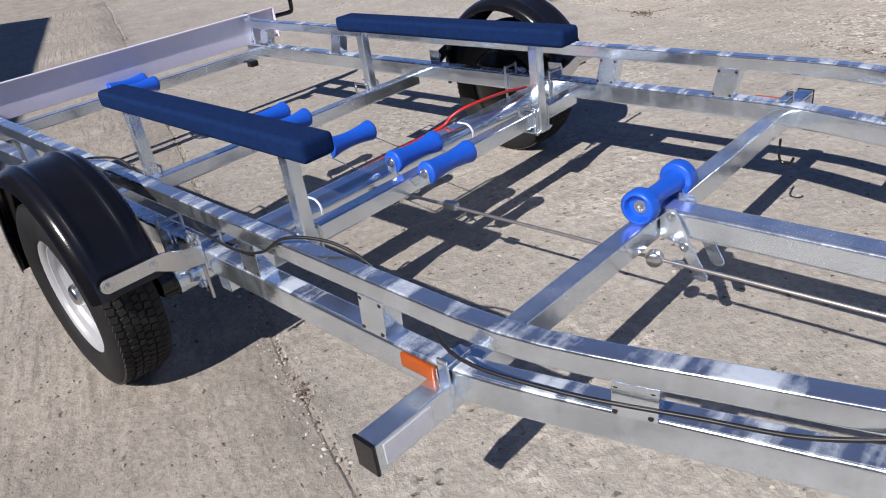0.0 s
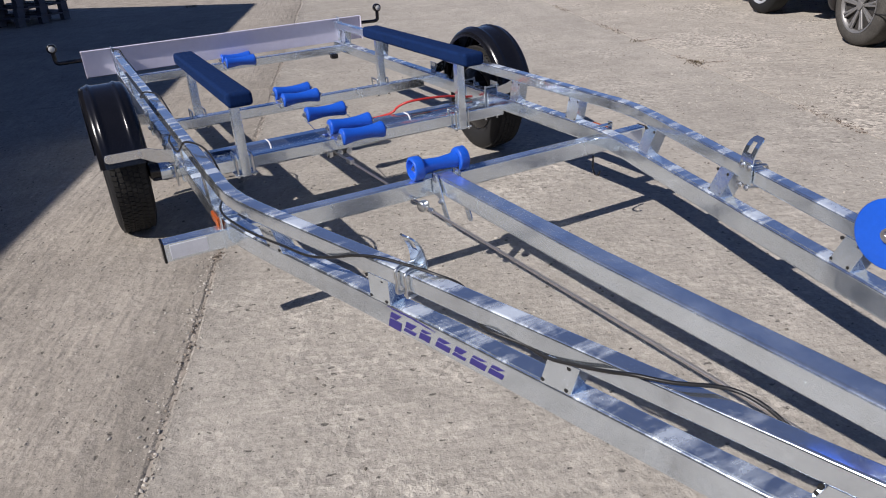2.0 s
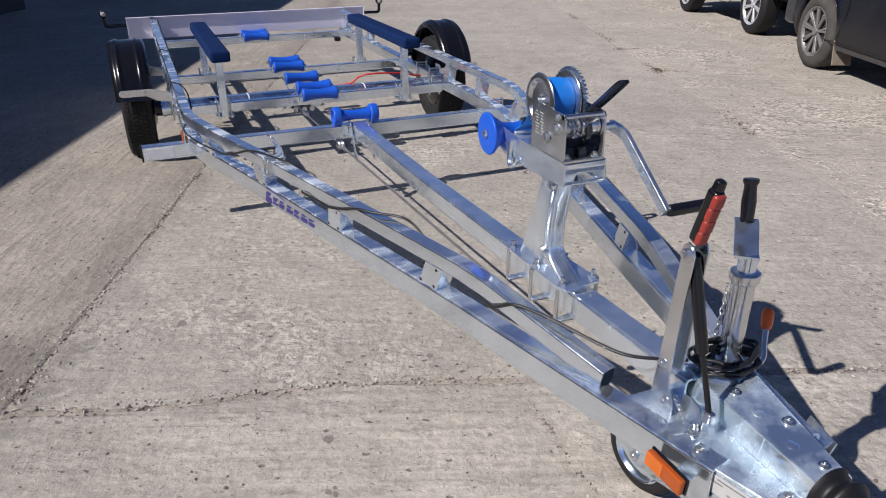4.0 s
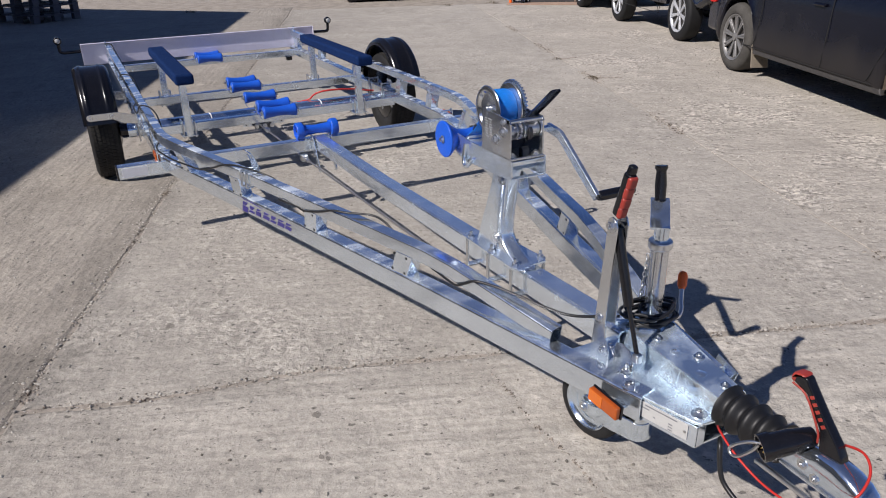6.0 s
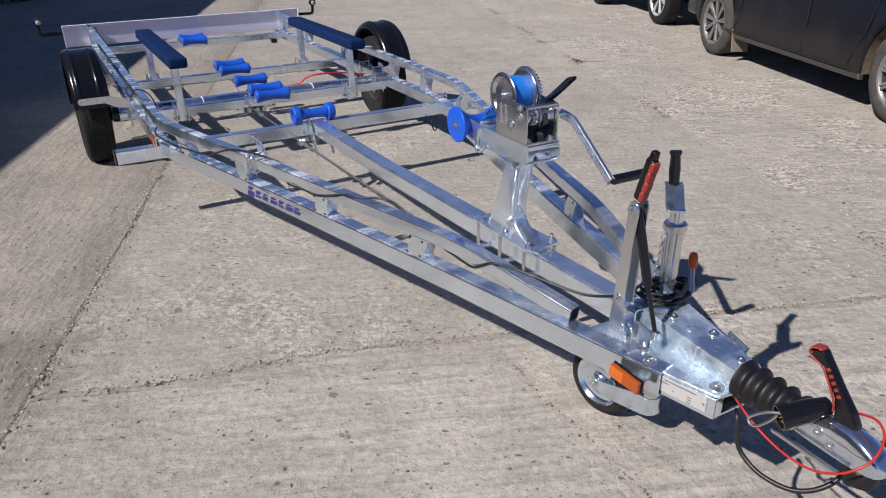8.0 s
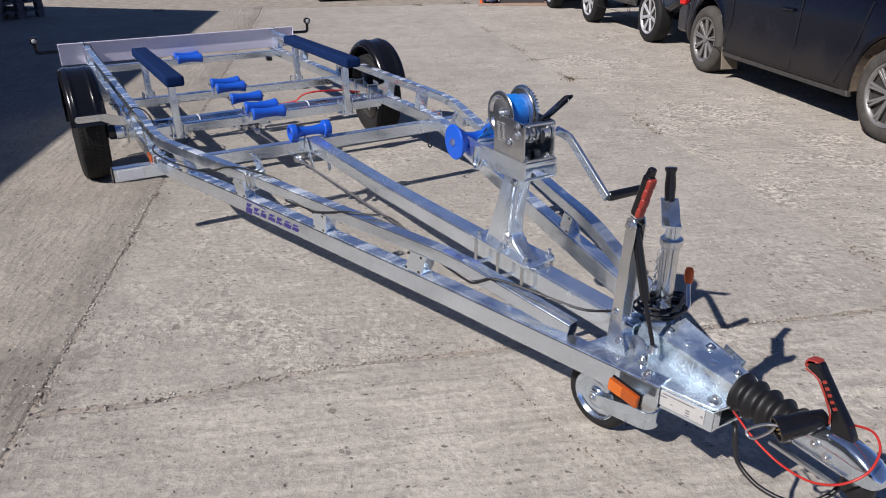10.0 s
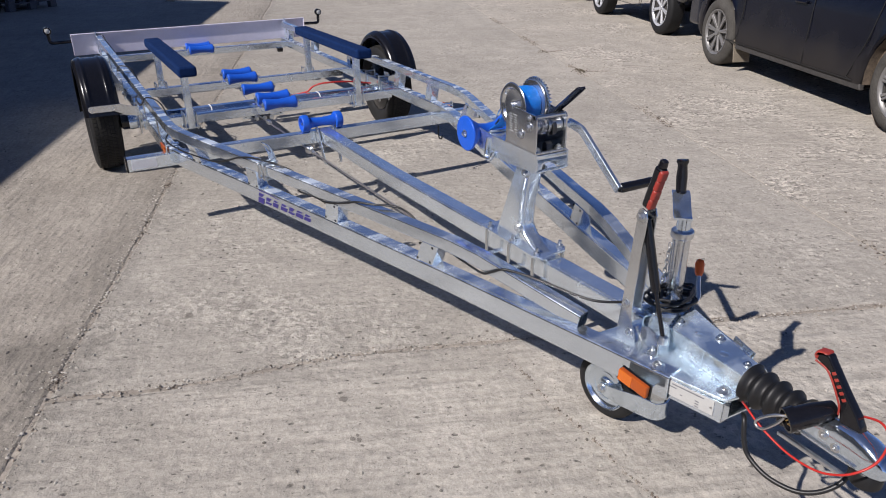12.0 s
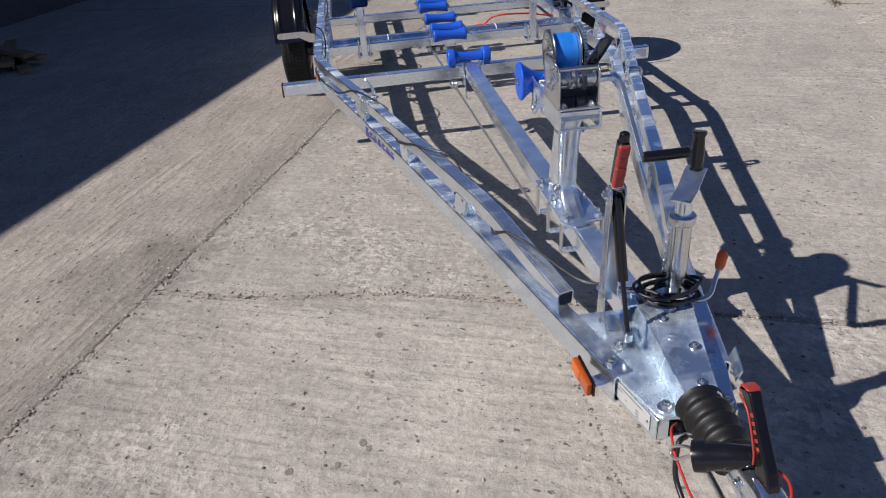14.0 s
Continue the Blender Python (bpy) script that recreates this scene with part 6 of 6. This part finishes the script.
def parked(x1, y1, x2, y2):
    """The pose of a car whose near front tyre stands at 1 and its near rear tyre at 2."""
    h = Vector((x1 - x2, y1 - y2, 0)).normalized()
    mid = Vector(((x1 + x2) / 2, (y1 + y2) / 2, 0)) + Vector((h.y, -h.x, 0)) * 0.735
    return Matrix.Translation(mid) @ Matrix.Rotation(math.atan2(h.y, h.x), 4, "Z"), Vector((x1 - x2, y1 - y2)).length


pm_, wb = parked(-1.64, 4.87, 0.84, 3.93)
car(pm_, CARPAINT, ALLOY, DUSTTYRE, "dusty black hatchback with multi-spoke alloy wheels", wb, 4.1)
pm_, wb = parked(-5.44, 6.51, -3.44, 5.83)
car(pm_, CARPAINT2, RIM, RUBBER, "dark blue off-roader with bright alloy wheels", wb, 3.72, False, 7, 0.40, 0.61, (0.40, 0.36))
pm_, wb = parked(-9.55, 8.05, -7.42, 7.25)
car(pm_, CARPAINT2, RIM, RUBBER, "dark car parked at the far end of the row", 2.3, 3.6, False, 5)

# ---- things at the end of the yard ----
def skip():
    """A dark ribbed steel container."""
    ang = math.degrees(math.atan2(1.89, 0.49))
    c = thing("container", pose(-10.585, 4.885, 0, 0, 0, ang), "dark ribbed steel container at the end of the yard", "container")
    bm = bmesh.new()
    prism(bm, [(-0.97, 0.03), (0.97, 0.03), (0.99, 1.30), (-0.99, 1.30)], 0.05, 1.35, None, 0.01)
    body = part("body", bm, SKIPSTEEL, c)
    for k in range(13):
        part("rib", block(bmesh.new(), (0.035, 0.05, 1.15), at(-0.90 + 0.15 * k, 0.035, 0.66), 0.008, 1), SKIPSTEEL, body)
    part("top_rim", block(bmesh.new(), (2.04, 0.09, 0.07), at(0, 0.04, 1.30), 0.012), SKIPSTEEL, body)
    part("label_patch", block(bmesh.new(), (0.06, 0.006, 0.10), at(-0.84, 0.005, 0.12), 0.001, 1), WHITE, body, "small white label")
    for x in (-0.85, 0.85):
        part("skid", block(bmesh.new(), (0.10, 1.25, 0.05), at(x, 0.70, 0.024), 0.005), SKIPSTEEL, c)


SKIPSTEEL = material("dark_skip_steel", (0.016, 0.015, 0.016), 0.55, 0.2, 0.4, 6, 0.3, 60)
BLUESTEEL = material("blue_painted_steel", (0.03, 0.08, 0.30), 0.45, 0, 0.2, 8)
BOARD = material("pinkish_board", (0.36, 0.25, 0.19), 0.8, 0, 0.2, 6, 0.3, 60)
skip()
board_ = thing("board", pose(-8.31, 6.96, 0, 0, 0, 55), "brown board lying flat on the concrete", "board")
part("sheet", block(bmesh.new(), (1.30, 0.62, 0.022), at(0, 0.05, 0.012), 0.003), BOARD, board_)
cab = thing("cabinet", pose(-8.62, 6.62, 0.023, 0, 0, 42), "blue painted steel cabinet standing on a board", "cabinet")
part("body", block(bmesh.new(), (0.30, 0.30, 0.62), at(0, 0, 0.36), 0.012), BLUESTEEL, cab)
for x in (-0.12, 0.12):
    for y in (-0.12, 0.12):
        part("foot", block(bmesh.new(), (0.05, 0.05, 0.06), at(x, y, 0.03), 0.006), TIPORANGE if (x, y) == (-0.12, -0.12) else PLASTIC, cab)
beam_ = thing("steel_beam", pose(-8.28, 7.12, 0.023, 0, 0, 60), "grey steel section lying on a board", "beam")
part("web", tube([(-0.40, 0, 0.05), (0.45, 0, 0.05)], 0.06, 0.10, 0.006, 0.05), WALL, beam_)

# ---- things in the shade ----
def pallet(m, label):
    p = thing("pallet", m, label, "pallet", "stacked pallets")
    for k in range(5):
        part("deck_board", block(bmesh.new(), (1.0, 0.12, 0.02), at(0, -0.4 + 0.2 * k, 0.132), 0.002, 1), GREYPLASTIC, p)
    for x in (-0.44, 0, 0.44):
        part("bearer", block(bmesh.new(), (0.09, 0.92, 0.02), at(x, 0, 0.112), 0.002, 1), GREYPLASTIC, p)
        for y in (-0.4, 0, 0.4):
            part("foot_block", block(bmesh.new(), (0.09, 0.12, 0.10), at(x, y, 0.052), 0.003, 1), GREYPLASTIC, p)
    return p


for k in range(4):
    pallet(pose(-11.30, -1.62, 0.001 + k * 0.143, 0, 0, 38 + 2 * k), "grey plastic pallet stacked in the building's shade")

for k, (x, y, z, rz, ry, l) in enumerate(((-2.85, -3.62, 0.03, 30, 0, 1.1), (-2.75, -3.72, 0.03, 12, 0, 0.9), (-2.95, -3.80, 0.03, 40, 0, 1.0), (-2.80, -3.66, 0.075, 65, 0, 0.8), (-2.95, -3.70, 0.075, 20, 0, 1.0), (-2.86, -3.70, 0.12, 48, 0, 0.9))):
    b = part("timber_offcut", block(bmesh.new(), (l, 0.10, 0.04), None, 0.003, 1), WOOD, None)
    b.matrix_basis = at(x, y, z - 0.01, 0, ry, rz)
    tagged(b, "brown timber offcut heaped by the wall", "timber", "heap of timber offcuts")

# ---- weeds on the joints ----
def weed(p, size, seed, label="dry brown weed growing from a slab joint"):
    r = random.Random(seed)
    bm = bmesh.new()
    for k in range(int(34 * size / 0.1)):
        a, ln = r.uniform(0, 6.283), size * r.uniform(0.4, 1.0)
        px, py = p[0] + r.gauss(0, size * 0.8), p[1] + r.gauss(0, size * 0.5)
        d = Vector((math.cos(a), math.sin(a), 0))
        sd = Vector((-d.y, d.x, 0)) * 0.003
        b0, mid, tip = Vector((px, py, -0.003)), Vector((px, py, 0)) + d * ln * 0.4 + Vector((0, 0, ln * 0.35)), Vector((px, py, 0)) + d * ln + Vector((0, 0, ln * 0.3))
        merge(bm, [b0 - sd, b0 + sd, mid + sd, mid - sd, tip], [(0, 1, 2, 3), (3, 2, 4)])
    w = part("weed", bm, WEED, None, "", 0)
    tagged(w, label, "weed", "weeds in the joints", "stuff")


for k, (u, v, s) in enumerate(((3.07, 2.526, 0.060), (3.10, 2.52, 0.045), (4.17, 2.47, 0.05), (7.0, -0.93, 0.06), (10.4, 2.0, 0.10), (10.5, 2.9, 0.10), (10.5, 4.0, 0.08), (10.6, -2.8, 0.12))):
    q = lane(u, v)
    weed((q.x, q.y), s, k)

# ---- loose stones and dirt ----
def stones(name, label, seed, count, spread, small, large, mat, power=3):
    r = random.Random(seed)
    verts, faces = [], []
    for k in range(count):
        u, v = spread(r)
        p = lane(u, v)
        s = small * (large / small) ** (r.random() ** power)
        a = r.uniform(0, 6.283)
        base = len(verts)
        ca, sa = math.cos(a), math.sin(a)
        ring = [(1.0, 0.1), (0.35, 0.8), (-0.6, 0.75), (-1.0, -0.1), (-0.4, -0.8), (0.6, -0.7)]
        e = r.uniform(0.55, 0.95)
        for zz, k2 in ((0.0, 1.0), (0.45, 0.85)):
            for x, y in ring:
                x, y = x * k2 * s * r.uniform(0.85, 1.15), y * k2 * s * e * r.uniform(0.85, 1.15)
                verts.append((p.x + ca * x - sa * y, p.y + sa * x + ca * y, zz * s * 1.1 - 0.0005))
        verts.append((p.x, p.y, s * 0.75))
        for j in range(6):
            i = (j + 1) % 6
            faces.append((base + j, base + i, base + 6 + i, base + 6 + j))
            faces.append((base + 6 + j, base + 6 + i, base + 12))
    me = bpy.data.meshes.new(name)
    me.from_pydata(verts, [], faces)
    me.materials.append(mat)
    return tagged(new(name, me), label, "stones", "", "stuff")


def stone_material(name, dark, light):
    m = material(name, dark, 0.85, 0, 0.2, 30)
    nt = m.node_tree
    g = nt.nodes.new("ShaderNodeNewGeometry")
    rp = nt.nodes.new("ShaderNodeValToRGB")
    rp.color_ramp.elements[0].color, rp.color_ramp.elements[1].color = (*dark, 1), (*light, 1)
    nt.links.new(g.outputs["Random Per Island"], rp.inputs[0])
    nt.links.new(rp.outputs[0], nt.nodes["Principled BSDF"].inputs["Base Color"])
    return m


GRIT = stone_material("loose_grit", (0.10, 0.085, 0.07), (0.46, 0.43, 0.38))
CRUMB = stone_material("joint_dirt", (0.06, 0.045, 0.035), (0.34, 0.29, 0.24))
stones("loose_stones", "loose grit scattered over the concrete", 11, 19000, lambda r: (r.uniform(-4.5, 4.2), r.uniform(-2.8, 2.5)), 0.0010, 0.0080, GRIT, 2.6)
stones("loose_stones", "loose pale grit on the worn lane beside the cars", 12, 9000, lambda r: (r.uniform(-4, 9), 2.5 + 3.2 * r.random() ** 0.7), 0.002, 0.012, GRIT)
stones("joint_dirt", "dark crumbs of dirt lying in the slab joints", 13, 2000, lambda r: (r.uniform(-3.5, 7), -0.94 + r.gauss(0, 0.02)), 0.0012, 0.007, CRUMB)
def cross_joint(r):
    v = r.uniform(-0.92, 2.5)
    return -1.618 + joint_bend(-1.618, v) + r.gauss(0, 0.016), v


stones("joint_dirt", "dark crumbs of dirt in the cross joint", 14, 1100, cross_joint, 0.001, 0.006, CRUMB)
stones("joint_dirt", "clump of dark dirt and leaf litter on a joint", 15, 200, lambda r: ((0.33 if r.random() < 0.6 else -1.618) + r.gauss(0, 0.03), -0.94 + r.gauss(0, 0.012)), 0.002, 0.008, CRUMB)


def on_lane(x, y):
    """Lane coordinates of a yard point."""
    return -CU * x + SU * y, SU * x + CU * y


CRACK = [(1.83, -0.01), (1.98, -0.012), (2.14, -0.037), (2.30, -0.018), (2.47, -0.031), (2.62, -0.026), (2.9, -0.05)]


def crack_spread(r):
    x = r.uniform(1.83, 2.9)
    return on_lane(x, along(CRACK, x) + 0.006 * noise.noise((x * 30, 0, 0)) + r.gauss(0, 0.004))


def side_cracks(r):
    """Short cracks that leave the worn joint."""
    (u0, v0), (u1, v1) = r.choice((((3.07, 2.53), (3.02, 2.81)), ((4.17, 2.47), (4.25, 2.69))))
    t = r.random()
    return u0 + (u1 - u0) * t + 0.012 * noise.noise((t * 5, u0, 0)) + r.gauss(0, 0.010 * (1.2 - t)), v0 + (v1 - v0) * t


stones("crack_grit", "dark dirt in short cracks beside the worn joint", 22, 420, side_cracks, 0.002, 0.009, CRUMB, 2)
stones("crack_grit", "pale grit and dirt along a fine crack", 16, 420, crack_spread, 0.0012, 0.006, CRUMB, 2)



def pale_patch(r):
    """Broken skin beside the worn joint."""
    while True:
        u, v = r.uniform(-4.5, 4.0), 2.5 + r.gauss(0.15, 0.35)
        if noise.noise((u * 1.3, v * 2.0, 5.0)) > 0.05:
            return u, v


stones("broken_concrete", "pale broken chips on the worn joint", 17, 6500, pale_patch, 0.002, 0.009, stone_material("concrete_chips", (0.24, 0.215, 0.19), (0.50, 0.47, 0.42)), 2.5)
stones("loose_stones", "larger pale stones lying on the slabs", 18, 420, lambda r: (r.uniform(-4.5, 4.5), r.uniform(-3.2, 2.5)), 0.004, 0.0095, stone_material("pale_stones", (0.16, 0.14, 0.12), (0.46, 0.43, 0.38)), 1.5)


def joint_clumps(r):
    while True:
        u = r.uniform(-3.5, 8.0)
        if noise.noise((u * 1.1, 3.0, 8.0)) > 0.12:
            return u, 2.5 + r.gauss(0, 0.03)


stones("joint_dirt", "dark dirt clumps along the worn joint", 19, 1500, joint_clumps, 0.002, 0.010, CRUMB, 2)

CHIPS = bpy.data.materials["concrete_chips"]
stones("joint_chips", "broken concrete chips in the cross joint", 20, 700, cross_joint, 0.0015, 0.007, CHIPS, 2)
stones("joint_chips", "broken concrete chips along the long joint", 21, 1800, lambda r: (r.uniform(-3.4, 3.0), -0.94 + r.gauss(-0.01, 0.025)), 0.0015, 0.008, CHIPS, 2)

# ---- damp and oily spots on the slabs ----
STAIN = material("dark_stain", (0.21, 0.19, 0.165), 0.7, 0, 0.4, 60, 0.6, 120, 0.3)


def stain(x, y, r, seed):
    g = random.Random(seed)
    n = 20
    rim = [(x + r * (0.75 + 0.5 * g.random()) * math.cos(2 * math.pi * k / n), y + 0.8 * r * (0.75 + 0.5 * g.random()) * math.sin(2 * math.pi * k / n), 0.0015) for k in range(n)]
    me = bpy.data.meshes.new("stain")
    me.from_pydata(rim, [], [tuple(range(n))])
    me.materials.append(STAIN)
    tagged(new("stain", me), "dark oily spot soaked into the concrete", "stain", "spots on the slabs", "stuff")


for k, (x, y, r) in enumerate(((1.78, -0.609, 0.016), (2.269, -0.673, 0.014), (2.293, -0.657, 0.011), (2.34, -0.872, 0.013), (2.34, -0.742, 0.012), (1.975, -0.655, 0.010), (1.990, -0.640, 0.009), (1.968, -0.636, 0.007), (1.50, -0.20, 0.014), (0.98, -0.95, 0.020), (2.95, -0.35, 0.015))):
    stain(x, y, r, k)
